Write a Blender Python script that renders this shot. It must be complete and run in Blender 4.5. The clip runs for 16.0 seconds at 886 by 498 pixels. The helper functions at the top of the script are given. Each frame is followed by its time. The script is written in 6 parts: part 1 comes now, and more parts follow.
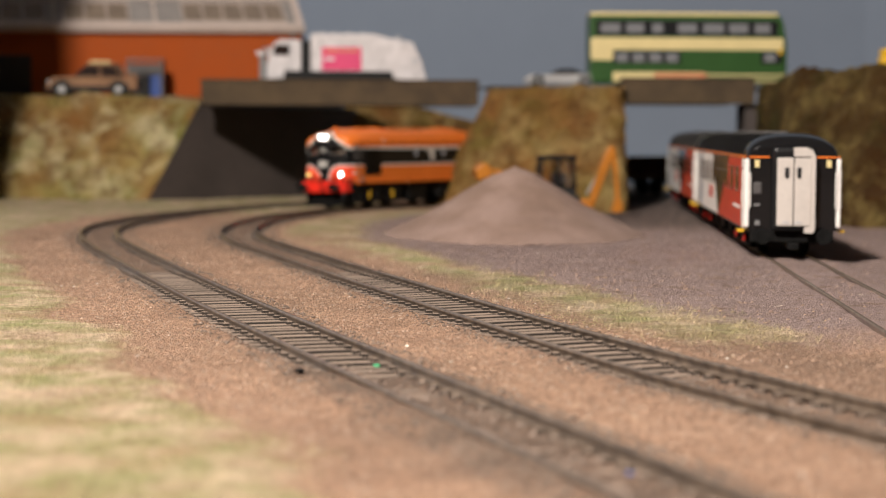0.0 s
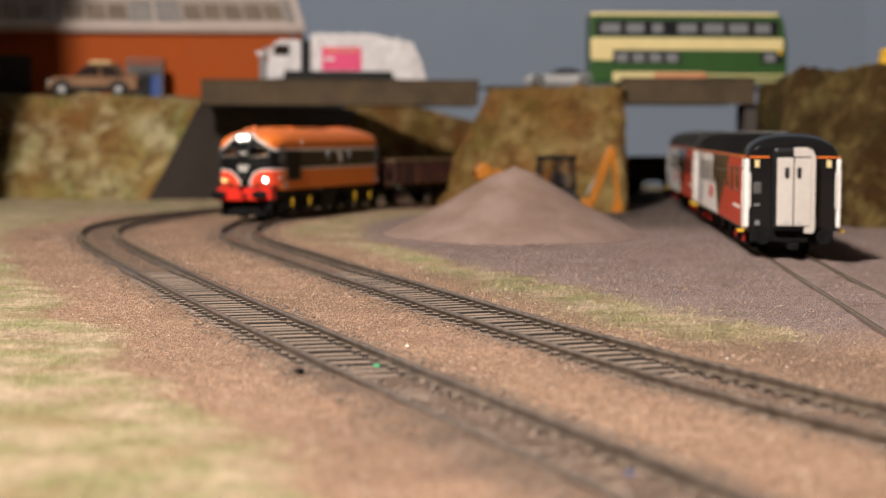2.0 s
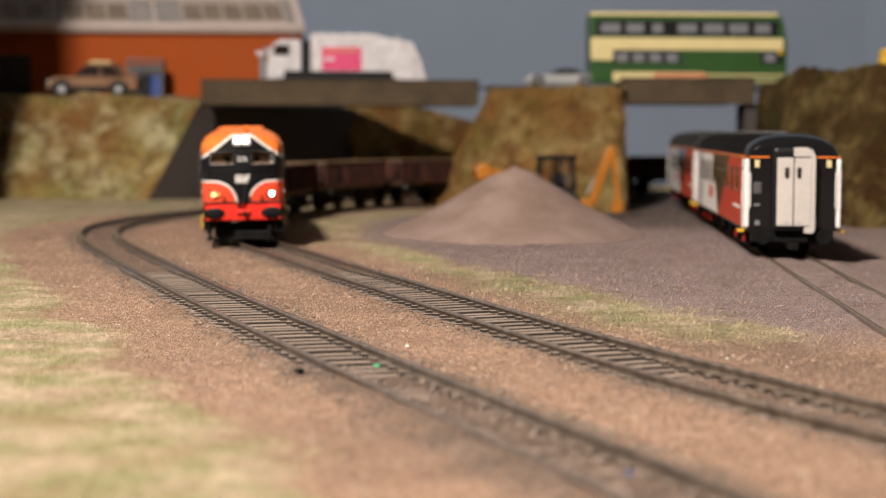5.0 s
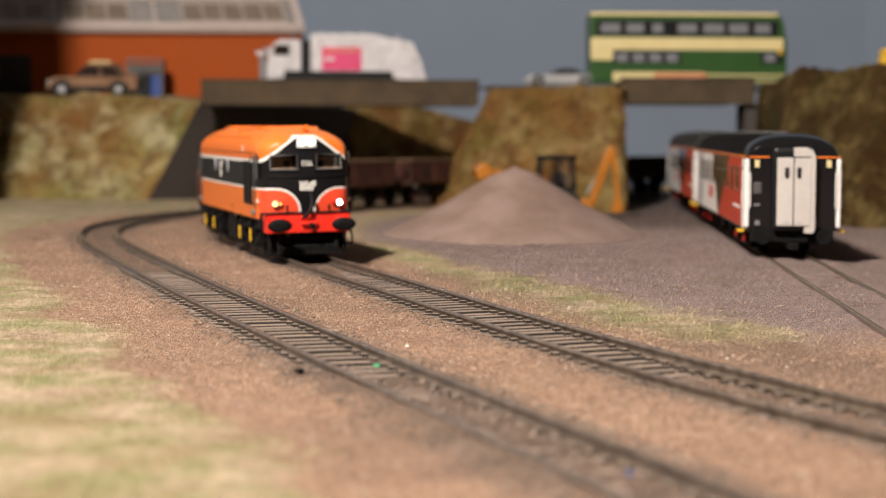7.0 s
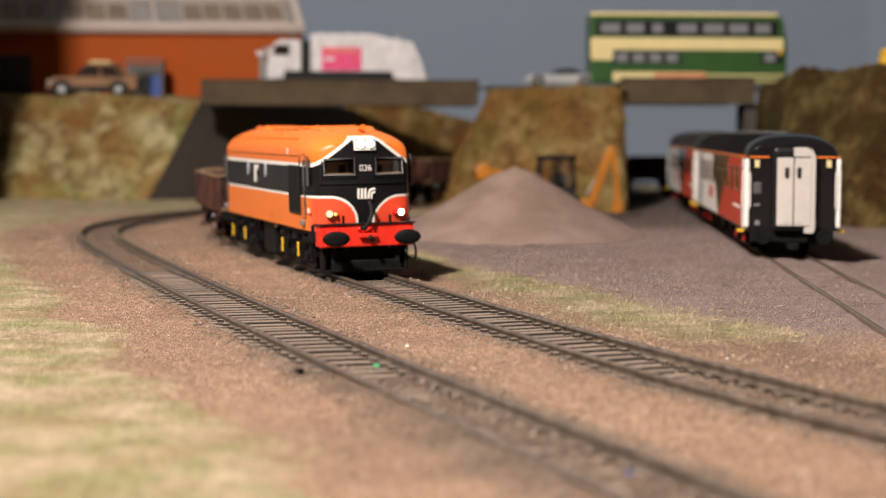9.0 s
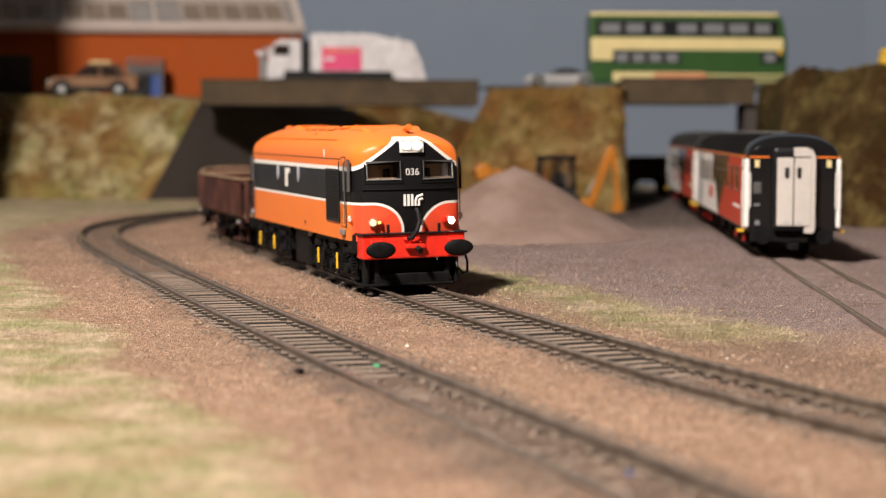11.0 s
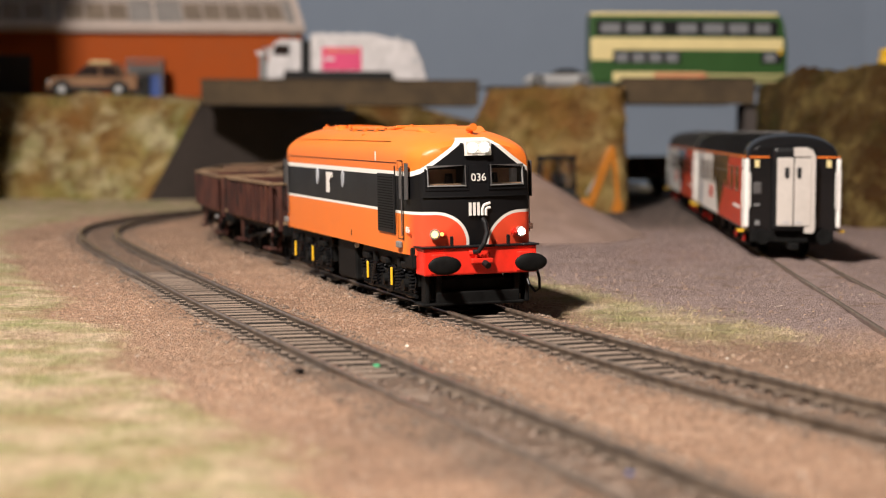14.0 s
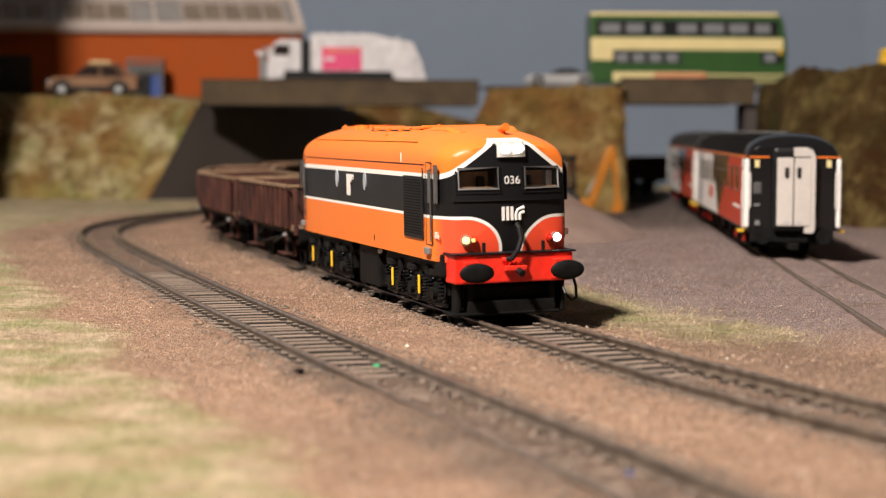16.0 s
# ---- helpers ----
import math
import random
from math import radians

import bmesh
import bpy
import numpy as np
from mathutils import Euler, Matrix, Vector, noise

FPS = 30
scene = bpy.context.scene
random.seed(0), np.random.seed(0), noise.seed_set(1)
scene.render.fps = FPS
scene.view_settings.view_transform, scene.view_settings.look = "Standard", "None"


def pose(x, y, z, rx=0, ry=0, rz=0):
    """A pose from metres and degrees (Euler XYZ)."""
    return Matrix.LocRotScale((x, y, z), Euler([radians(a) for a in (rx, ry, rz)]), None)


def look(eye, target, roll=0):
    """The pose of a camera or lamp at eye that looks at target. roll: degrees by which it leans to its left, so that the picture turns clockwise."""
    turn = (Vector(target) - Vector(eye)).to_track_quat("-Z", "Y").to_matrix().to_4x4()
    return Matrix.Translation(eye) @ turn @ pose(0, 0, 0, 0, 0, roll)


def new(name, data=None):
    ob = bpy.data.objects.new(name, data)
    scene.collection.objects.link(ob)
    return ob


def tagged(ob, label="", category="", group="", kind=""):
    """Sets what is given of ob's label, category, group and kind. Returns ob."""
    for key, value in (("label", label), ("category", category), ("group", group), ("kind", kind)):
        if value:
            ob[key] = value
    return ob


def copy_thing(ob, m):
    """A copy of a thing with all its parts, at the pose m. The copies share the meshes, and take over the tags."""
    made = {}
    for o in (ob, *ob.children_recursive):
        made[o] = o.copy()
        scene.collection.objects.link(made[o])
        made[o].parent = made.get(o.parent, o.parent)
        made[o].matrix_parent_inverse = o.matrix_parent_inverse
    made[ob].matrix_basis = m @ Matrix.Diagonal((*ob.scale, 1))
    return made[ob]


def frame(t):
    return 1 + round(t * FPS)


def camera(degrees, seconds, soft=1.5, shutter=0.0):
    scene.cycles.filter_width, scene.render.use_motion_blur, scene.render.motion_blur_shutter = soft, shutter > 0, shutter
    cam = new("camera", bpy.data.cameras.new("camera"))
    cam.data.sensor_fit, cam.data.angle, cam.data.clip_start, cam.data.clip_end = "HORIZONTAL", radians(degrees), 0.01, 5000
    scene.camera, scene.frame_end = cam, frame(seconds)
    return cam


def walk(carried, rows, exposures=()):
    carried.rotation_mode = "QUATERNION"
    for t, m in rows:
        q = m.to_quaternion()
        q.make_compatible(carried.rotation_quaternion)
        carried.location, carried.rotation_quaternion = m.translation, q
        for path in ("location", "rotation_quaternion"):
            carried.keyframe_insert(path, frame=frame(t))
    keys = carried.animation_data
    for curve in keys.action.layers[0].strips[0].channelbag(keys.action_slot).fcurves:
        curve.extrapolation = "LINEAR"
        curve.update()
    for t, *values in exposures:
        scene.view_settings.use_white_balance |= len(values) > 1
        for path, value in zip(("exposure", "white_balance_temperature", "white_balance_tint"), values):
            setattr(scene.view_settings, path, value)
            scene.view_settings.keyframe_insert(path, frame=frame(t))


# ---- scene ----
# ---- camera ----
cam = camera(28.0, 16.0, soft=1.1)
EYE = Matrix.Translation((0, 0, 0.0482)) @ pose(0, 0, 0, 90 - 3.81, 0, 0) @ pose(0, 0, 0, 0, 0, 0.262)
walk(cam, [(0.0, EYE), (16.0, EYE)])
cam.data.dof.use_dof = True
cam.data.dof.focus_distance = 0.495
cam.data.dof.aperture_fstop = 19.5
scene.view_settings.exposure = 0.0

# ---- world and lamps: a closed hobby room lit by its ceiling lamps ----
world = bpy.data.worlds.new("room_air")
world.use_nodes = True
world.node_tree.nodes["Background"].inputs["Color"].default_value = (0.9, 0.85, 0.8, 1)
world.node_tree.nodes["Background"].inputs["Strength"].default_value = 0.009
scene.world = world


def ceiling_lamp_light(name, eye, target, watts, size, colour):
    data = bpy.data.lights.new(name, "AREA")
    data.shape, data.size, data.energy, data.color = "DISK", size, watts, colour
    ob = new(name, data)
    ob.matrix_world = look(eye, target)
    return ob


ceiling_lamp_light("ceiling_lamp_light", (-0.40, -0.15, 0.90), (-0.02, 0.46, 0.0), 36.0, 0.11, (1.0, 0.90, 0.81))
ceiling_lamp_light("ceiling_lamp_light", (-0.35, 0.75, 1.42), (0.0, 1.1, 0.0), 0.5, 0.2, (1.0, 0.90, 0.82))


# ---- node helpers ----
class Tree:
    def __init__(self, name):
        self.mat = bpy.data.materials.new(name)
        self.mat.use_nodes = True
        self.t = self.mat.node_tree
        self.bsdf = self.t.nodes["Principled BSDF"]

    def node(self, kind, **props):
        n = self.t.nodes.new(kind)
        for k, val in props.items():
            setattr(n, k, val)
        return n

    def put(self, socket, value):
        if isinstance(value, bpy.types.NodeSocket):
            self.t.links.new(value, socket)
        elif isinstance(value, (tuple, list)) and len(value) == 3 and socket.type == "RGBA":
            socket.default_value = (*value, 1)
        else:
            socket.default_value = value

    def m(self, op, a, b=0.0, c=0.0, clamp=False):
        n = self.node("ShaderNodeMath", operation=op, use_clamp=clamp)
        for s, val in zip(n.inputs, (a, b, c)):
            self.put(s, val)
        return n.outputs[0]

    def mix(self, f, a, b):
        n = self.node("ShaderNodeMix", data_type="RGBA")
        self.put(n.inputs[0], f)
        self.put(n.inputs[6], a)
        self.put(n.inputs[7], b)
        return n.outputs[2]

    def coords(self):
        return self.node("ShaderNodeTexCoord").outputs["Object"]

    def noise(self, scale, detail=3.0, rough=0.55, vec=None):
        n = self.node("ShaderNodeTexNoise")
        n.inputs["Scale"].default_value, n.inputs["Detail"].default_value, n.inputs["Roughness"].default_value = scale, detail, rough
        self.put(n.inputs["Vector"], vec if vec is not None else self.coords())
        return n.outputs["Fac"]

    def step(self, value, lo, hi):
        n = self.node("ShaderNodeMapRange", clamp=True)
        for s, val in zip(n.inputs, (value, lo, hi, 0.0, 1.0)):
            self.put(s, val)
        return n.outputs[0]

    def bump(self, height, strength, distance):
        n = self.node("ShaderNodeBump")
        n.inputs["Strength"].default_value, n.inputs["Distance"].default_value = strength, distance
        self.put(n.inputs["Height"], height)
        self.t.links.new(n.outputs[0], self.bsdf.inputs["Normal"])

    def done(self, colour, rough=0.6, metal=0.0, **more):
        self.put(self.bsdf.inputs["Base Color"], colour)
        self.put(self.bsdf.inputs["Roughness"], rough)
        self.put(self.bsdf.inputs["Metallic"], metal)
        for k, val in more.items():
            self.put(self.bsdf.inputs[k.replace("_", " ")], val)
        return self.mat


def paint(name, colour, rough=0.4, wear=0.12, scale=60.0, metal=0.0, bump=0.0, spec=0.5):
    """A painted or moulded surface with slight mottling at two scales."""
    t = Tree(name)
    f = t.m("ADD", t.m("MULTIPLY", t.noise(scale), 0.6), t.m("MULTIPLY", t.noise(scale * 9, 4), 0.4))
    dark = tuple(c * (1 - wear * 2) for c in colour)
    light = tuple(min(1, c * (1 + wear * 1.5)) for c in colour)
    if bump:
        t.bump(t.noise(scale * 12, 4), 0.5, bump)
    return t.done(t.mix(t.step(f, 0.3, 0.7), dark, light), t.m("ADD", rough - 0.06, t.m("MULTIPLY", f, 0.14)), metal, Specular_IOR_Level=spec)


def glow(name, colour, strength):
    t = Tree(name)
    return t.done(colour, 0.3, 0.0, Emission_Color=colour, Emission_Strength=strength)


# ---- mesh helpers ----
def mesh_of(bm, name, mat, smooth=False):
    me = bpy.data.meshes.new(name)
    bmesh.ops.recalc_face_normals(bm, faces=bm.faces)
    bm.to_mesh(me)
    bm.free()
    for mm in mat if isinstance(mat, (list, tuple)) else [mat]:
        me.materials.append(mm)
    if smooth:
        for p in me.polygons:
            p.use_smooth = True
    return me


def part(name, bm, mat, parent, label="", smooth=False, at=None):
    ob = new(name, mesh_of(bm, name, mat, smooth))
    ob.parent = parent
    if at is not None:
        ob.matrix_basis = at
    if label:
        ob["label"] = label
    return ob


def again(ob, parent, at):
    """The same part once more, on the same mesh."""
    c = new(ob.name.split(".")[0], ob.data)
    c.parent, c.matrix_basis = parent, at
    return c


def thing(name, at, label, category, group=""):
    ob = new(name)
    ob.empty_display_size = 0.02
    ob.matrix_world = at
    return tagged(ob, label, category, group)


def box(bm, x0, x1, y0, y1, z0, z1, bevel=0.0, m=None):
    got = bmesh.ops.create_cube(bm, size=1.0, matrix=Matrix.LocRotScale(((x0 + x1) / 2, (y0 + y1) / 2, (z0 + z1) / 2), None, (x1 - x0, y1 - y0, z1 - z0)))
    vs = got["verts"]
    if bevel:
        es = list({e for v in vs for e in v.link_edges})
        vs = list({v for f in bmesh.ops.bevel(bm, geom=es, offset=bevel, segments=2, affect="EDGES", profile=0.5)["faces"] for v in f.verts} | {v for v in vs if v.is_valid})
    if m is not None:
        bmesh.ops.transform(bm, matrix=m, verts=[v for v in vs if v.is_valid])
    return bm


def rod(bm, a, b, r, seg=10, r2=None):
    a, b = Vector(a), Vector(b)
    d = b - a
    m = Matrix.Translation((a + b) / 2) @ d.to_track_quat("Z", "Y").to_matrix().to_4x4()
    bmesh.ops.create_cone(bm, cap_ends=True, segments=seg, radius1=r, radius2=r if r2 is None else r2, depth=d.length, matrix=m)
    return bm


def prism(bm, outline, y0, y1, bevel=0.0):
    """Outline in x, z pushed from y0 to y1."""
    a = [bm.verts.new((x, y0, z)) for x, z in outline]
    b = [bm.verts.new((x, y1, z)) for x, z in outline]
    n = len(a)
    fs = [bm.faces.new(a), bm.faces.new(b[::-1])]
    fs += [bm.faces.new((a[i], b[i], b[(i + 1) % n], a[(i + 1) % n])) for i in range(n)]
    if bevel:
        bmesh.ops.bevel(bm, geom=list({e for f in fs for e in f.edges}), offset=bevel, segments=2, affect="EDGES", profile=0.5)
    return bm


def one(f, *a, **k):
    bm = bmesh.new()
    f(bm, *a, **k)
    return bm


def grid(bm, nu, nv, place):
    rows = [[bm.verts.new(place(i / nu, j / nv)) for i in range(nu + 1)] for j in range(nv + 1)]
    for j in range(nv):
        for i in range(nu):
            bm.faces.new((rows[j][i], rows[j][i + 1], rows[j + 1][i + 1], rows[j + 1][i]))
    return rows


def words(name, text, size, mat, parent, at, thick=0.00008):
    cu = bpy.data.curves.new(name, "FONT")
    cu.body, cu.size, cu.extrude, cu.align_x, cu.align_y = text, size, thick, "CENTER", "CENTER"
    tmp = bpy.data.objects.new(name, cu)
    me = bpy.data.meshes.new_from_object(tmp)
    bpy.data.objects.remove(tmp)
    me.materials.append(mat)
    ob = new(name, me)
    ob.parent, ob.matrix_basis = parent, at
    return ob


# ---- track lines ----
LINE_FRONT = [(0.892, 1.505), (0.762, 1.506), (0.629, 1.5031), (0.4947, 1.4952), (0.3705, 1.47), (0.2571, 1.4278), (0.1565, 1.3698), (0.0713, 1.2993), (0.0035, 1.2207), (-0.0467, 1.1389), (-0.0813, 1.058), (-0.0978, 0.9769), (-0.1012, 0.8936), (-0.0905, 0.8076), (-0.0632, 0.7127), (-0.0319, 0.611), (-0.0002, 0.5101), (0.03, 0.4161), (0.0608, 0.3321), (0.0942, 0.2574), (0.1299, 0.1902), (0.1683, 0.1296)]
LINE_OUTER = [(0.6333, 1.5594), (0.4978, 1.5595), (0.366, 1.5358), (0.239, 1.4884), (0.1203, 1.4179), (0.0153, 1.3272), (-0.0702, 1.2212), (-0.1307, 1.1067), (-0.1631, 0.9906), (-0.1685, 0.8793), (-0.1474, 0.7741), (-0.1169, 0.6733), (-0.086, 0.5764), (-0.0556, 0.484), (-0.0251, 0.396), (0.0043, 0.3117), (0.0336, 0.2301), (0.0606, 0.1499)]
LINE_SIDING = [(0.1865, 1.43), (0.1668, 1.15), (0.1506, 0.92), (0.1333, 0.673), (0.1158, 0.423), (0.0983, 0.173)]
CANT = 0.0223


def spline(points):
    p = np.array(points)
    n = len(p)
    a, b = np.zeros((n, n)), np.zeros((n, 2))
    a[0, 0] = a[-1, -1] = 1
    for i in range(1, n - 1):
        a[i, i - 1], a[i, i], a[i, i + 1] = 1, 4, 1
        b[i] = 6 * (p[i + 1] - 2 * p[i] + p[i - 1])
    mm = np.linalg.solve(a, b)
    out = [p[i] * (1 - u) + p[i + 1] * u + ((1 - u) ** 3 - (1 - u)) * mm[i] / 6 + (u ** 3 - u) * mm[i + 1] / 6 for i in range(n - 1) for u in np.linspace(0, 1, 24, endpoint=False)]
    out = np.array(out + [p[-1]])
    return out, np.r_[0, np.cumsum(np.hypot(*np.diff(out, axis=0).T))]


class Line:
    def __init__(self, points):
        self.c, self.s = spline(points)
        self.length = self.s[-1]

    def at(self, s):
        return Vector((np.interp(s, self.s, self.c[:, 0]), np.interp(s, self.s, self.c[:, 1]), 0))

    def way(self, s):
        return (self.at(s + 0.003) - self.at(s - 0.003)).normalized()

    def rest(self, s, half, cant=CANT):
        """The pose of a vehicle whose pivots, half apart on both sides of s, run on the line."""
        f, r = self.at(s + half), self.at(s - half)
        d = f - r
        return Matrix.Translation((f + r) / 2) @ Matrix.Rotation(math.atan2(d.y, d.x), 4, "Z") @ Matrix.Rotation(cant, 4, "X")


FRONT, OUTER, SIDING = Line(LINE_FRONT), Line(LINE_OUTER), Line(LINE_SIDING)


# ---- materials ----
def ballast_ground():
    t = Tree("ground_scatter")
    pos = t.node("ShaderNodeNewGeometry").outputs["Position"]
    att = t.node("ShaderNodeVertexColor", layer_name="cover").outputs["Color"]
    sep = t.node("ShaderNodeSeparateColor")
    t.put(sep.inputs[0], att)
    grass, yard, grime_shade = sep.outputs[0], sep.outputs[1], sep.outputs[2]
    fine, mid, big = t.noise(2600, 3, 0.6, pos), t.noise(420, 4, 0.6, pos), t.noise(38, 3, 0.5, pos)
    cell = t.node("ShaderNodeTexVoronoi")
    cell.inputs["Scale"].default_value = 1250
    t.put(cell.inputs["Vector"], pos)
    grain = t.node("ShaderNodeSeparateColor")
    t.put(grain.inputs[0], cell.outputs["Color"])
    f = t.m("ADD", t.m("MULTIPLY", fine, 0.35), t.m("ADD", t.m("MULTIPLY", mid, 0.30), t.m("ADD", t.m("MULTIPLY", big, 0.20), t.m("MULTIPLY", grain.outputs[0], 0.15))))
    earth = t.mix(t.step(f, 0.39, 0.61), (0.32, 0.185, 0.117), (0.67, 0.42, 0.28))
    earth = t.mix(t.m("MULTIPLY", t.step(t.noise(13, 3, 0.55, pos), 0.44, 0.62), 0.35), earth, (0.30, 0.182, 0.112))
    earth = t.mix(t.step(grain.outputs[1], 0.965, 0.975), earth, (0.66, 0.52, 0.41))
    earth = t.mix(t.step(grain.outputs[2], 0.94, 0.96), earth, (0.19, 0.115, 0.075))
    gravel = t.mix(t.step(f, 0.34, 0.66), (0.205, 0.140, 0.126), (0.49, 0.362, 0.334))
    gravel = t.mix(t.step(t.noise(120, 3, 0.6, pos), 0.60, 0.66), gravel, (0.24, 0.155, 0.12))
    turf = t.mix(t.step(t.noise(52, 5, 0.7, pos), 0.40, 0.62), (0.42, 0.42, 0.18), (0.86, 0.67, 0.48))
    turf = t.mix(t.m("MULTIPLY", t.step(t.noise(37, 4, 0.65, pos), 0.53, 0.66), 0.6), turf, (0.50, 0.30, 0.17))
    turf = t.mix(t.step(mid, 0.35, 0.65), t.mix(0.35, turf, (0.20, 0.15, 0.06)), turf)
    edge = t.m("ADD", grass, t.m("ADD", t.m("MULTIPLY", t.m("SUBTRACT", mid, 0.5), 1.2), t.m("MULTIPLY", t.m("SUBTRACT", big, 0.5), 1.2)))
    c = t.mix(yard, earth, gravel)
    c = t.mix(t.step(edge, 0.30, 0.95), c, turf)
    # one dark mix: track dirt, loam, and shade painted in between the sleepers
    c = t.mix(t.m("MULTIPLY", grime_shade, t.step(mid, 0.05, 0.45)), c, t.mix(grain.outputs[0], (0.040, 0.030, 0.023), (0.155, 0.115, 0.090)))
    v = t.node("ShaderNodeTexVoronoi")
    v.inputs["Scale"].default_value = 1250
    t.put(v.inputs["Vector"], pos)
    t.bump(t.m("ADD", t.m("MULTIPLY", v.outputs["Distance"], 0.6), t.m("ADD", mid, fine)), 1.0, 0.0018)
    return t.done(c, 0.95)


def sand():
    t = Tree("heap_sand")
    grain, big = t.noise(1500, 4, 0.7), t.noise(42, 4, 0.6)
    c = t.mix(t.step(big, 0.38, 0.62), (0.255, 0.170, 0.132), (0.345, 0.242, 0.205))
    c = t.mix(t.step(grain, 0.36, 0.64), t.mix(0.45, c, (0.10, 0.065, 0.05)), c)
    t.bump(t.m("ADD", grain, big), 0.8, 0.0009)
    return t.done(c, 0.97)


def grass_mat():
    t = Tree("grass_fibre")
    r = t.node("ShaderNodeNewGeometry").outputs["Random Per Island"]
    green = t.mix(r, (0.13, 0.120, 0.040), (0.42, 0.39, 0.17))
    straw = t.mix(r, (0.28, 0.20, 0.10), (0.74, 0.58, 0.38))
    return t.done(t.mix(t.step(t.noise(52, 5, 0.7), 0.40, 0.62), green, straw), 0.9, Specular_IOR_Level=0.2)


def scatter_mat(name, a, b, c):
    t = Tree(name)
    r = t.node("ShaderNodeNewGeometry").outputs["Random Per Island"]
    return t.done(t.mix(t.step(t.noise(90), 0.3, 0.7), t.mix(r, a, b), t.mix(r, b, c)), 0.9)


def moss(name, low, high, leaf, straw):
    """Matted fibre: rust, straw and green patches that run into one another, with tufts; shade in the hollows is
    painted dark.
    """
    t = Tree(name)
    warp = t.node("ShaderNodeTexNoise")
    warp.inputs["Scale"].default_value, warp.inputs["Detail"].default_value = 60, 3
    t.put(warp.inputs["Vector"], t.coords())
    add = t.node("ShaderNodeVectorMath", operation="MULTIPLY_ADD")
    t.put(add.inputs[0], warp.outputs["Color"])
    add.inputs[1].default_value = (0.016, 0.016, 0.016)
    t.put(add.inputs[2], t.coords())
    vec = add.outputs[0]
    big, mid, fine = t.noise(15, 4, 0.6, vec), t.noise(70, 4, 0.7, vec), t.noise(700, 4, 0.75)
    c = t.mix(t.step(big, 0.36, 0.62), low, high)
    c = t.mix(t.m("MULTIPLY", t.step(t.noise(24, 4, 0.65, vec), 0.46, 0.64), 0.85), c, leaf)
    c = t.mix(t.m("MULTIPLY", t.step(t.noise(31, 4, 0.65, vec), 0.47, 0.66), 0.9), c, straw)
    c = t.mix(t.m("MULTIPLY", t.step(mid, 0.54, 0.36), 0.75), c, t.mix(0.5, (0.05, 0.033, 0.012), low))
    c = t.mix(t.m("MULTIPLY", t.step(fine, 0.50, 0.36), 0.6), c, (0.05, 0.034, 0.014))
    c = t.mix(t.m("MULTIPLY", t.step(fine, 0.56, 0.70), 0.45), c, straw)
    t.bump(t.m("ADD", t.m("MULTIPLY", mid, 2.0), fine), 1.0, 0.004)
    return t.done(c, 0.95, Specular_IOR_Level=0.15)


def rail_mat():
    t = Tree("rail_steel")
    f = t.noise(300)
    return t.done(t.mix(t.step(f, 0.35, 0.65), (0.08, 0.06, 0.046), (0.19, 0.145, 0.11)), 0.45, 0.25, Coat_Weight=0.6, Coat_Roughness=0.05)


def sleeper_mat():
    t = Tree("sleeper_plastic")
    r = t.node("ShaderNodeObjectInfo").outputs["Random"]
    f = t.noise(500)
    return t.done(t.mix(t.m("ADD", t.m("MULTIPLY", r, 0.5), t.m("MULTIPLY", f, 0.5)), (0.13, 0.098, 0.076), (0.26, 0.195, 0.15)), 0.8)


def brick_wall_mat():
    t = Tree("printed_brick")
    b = t.node("ShaderNodeTexBrick")
    b.inputs["Scale"].default_value = 330
    for k, val in (("Color1", (0.34, 0.062, 0.009, 1)), ("Color2", (0.42, 0.085, 0.013, 1)), ("Mortar", (0.28, 0.085, 0.03, 1))):
        b.inputs[k].default_value = val
    rot = t.node("ShaderNodeMapping")
    rot.inputs["Rotation"].default_value = (radians(90), 0, 0)
    t.put(rot.inputs["Vector"], t.coords())
    t.put(b.inputs["Vector"], rot.outputs[0])
    return t.done(t.mix(t.step(t.noise(40), 0.3, 0.7), b.outputs["Color"], (0.38, 0.074, 0.011)), 0.8, Specular_IOR_Level=0.2)


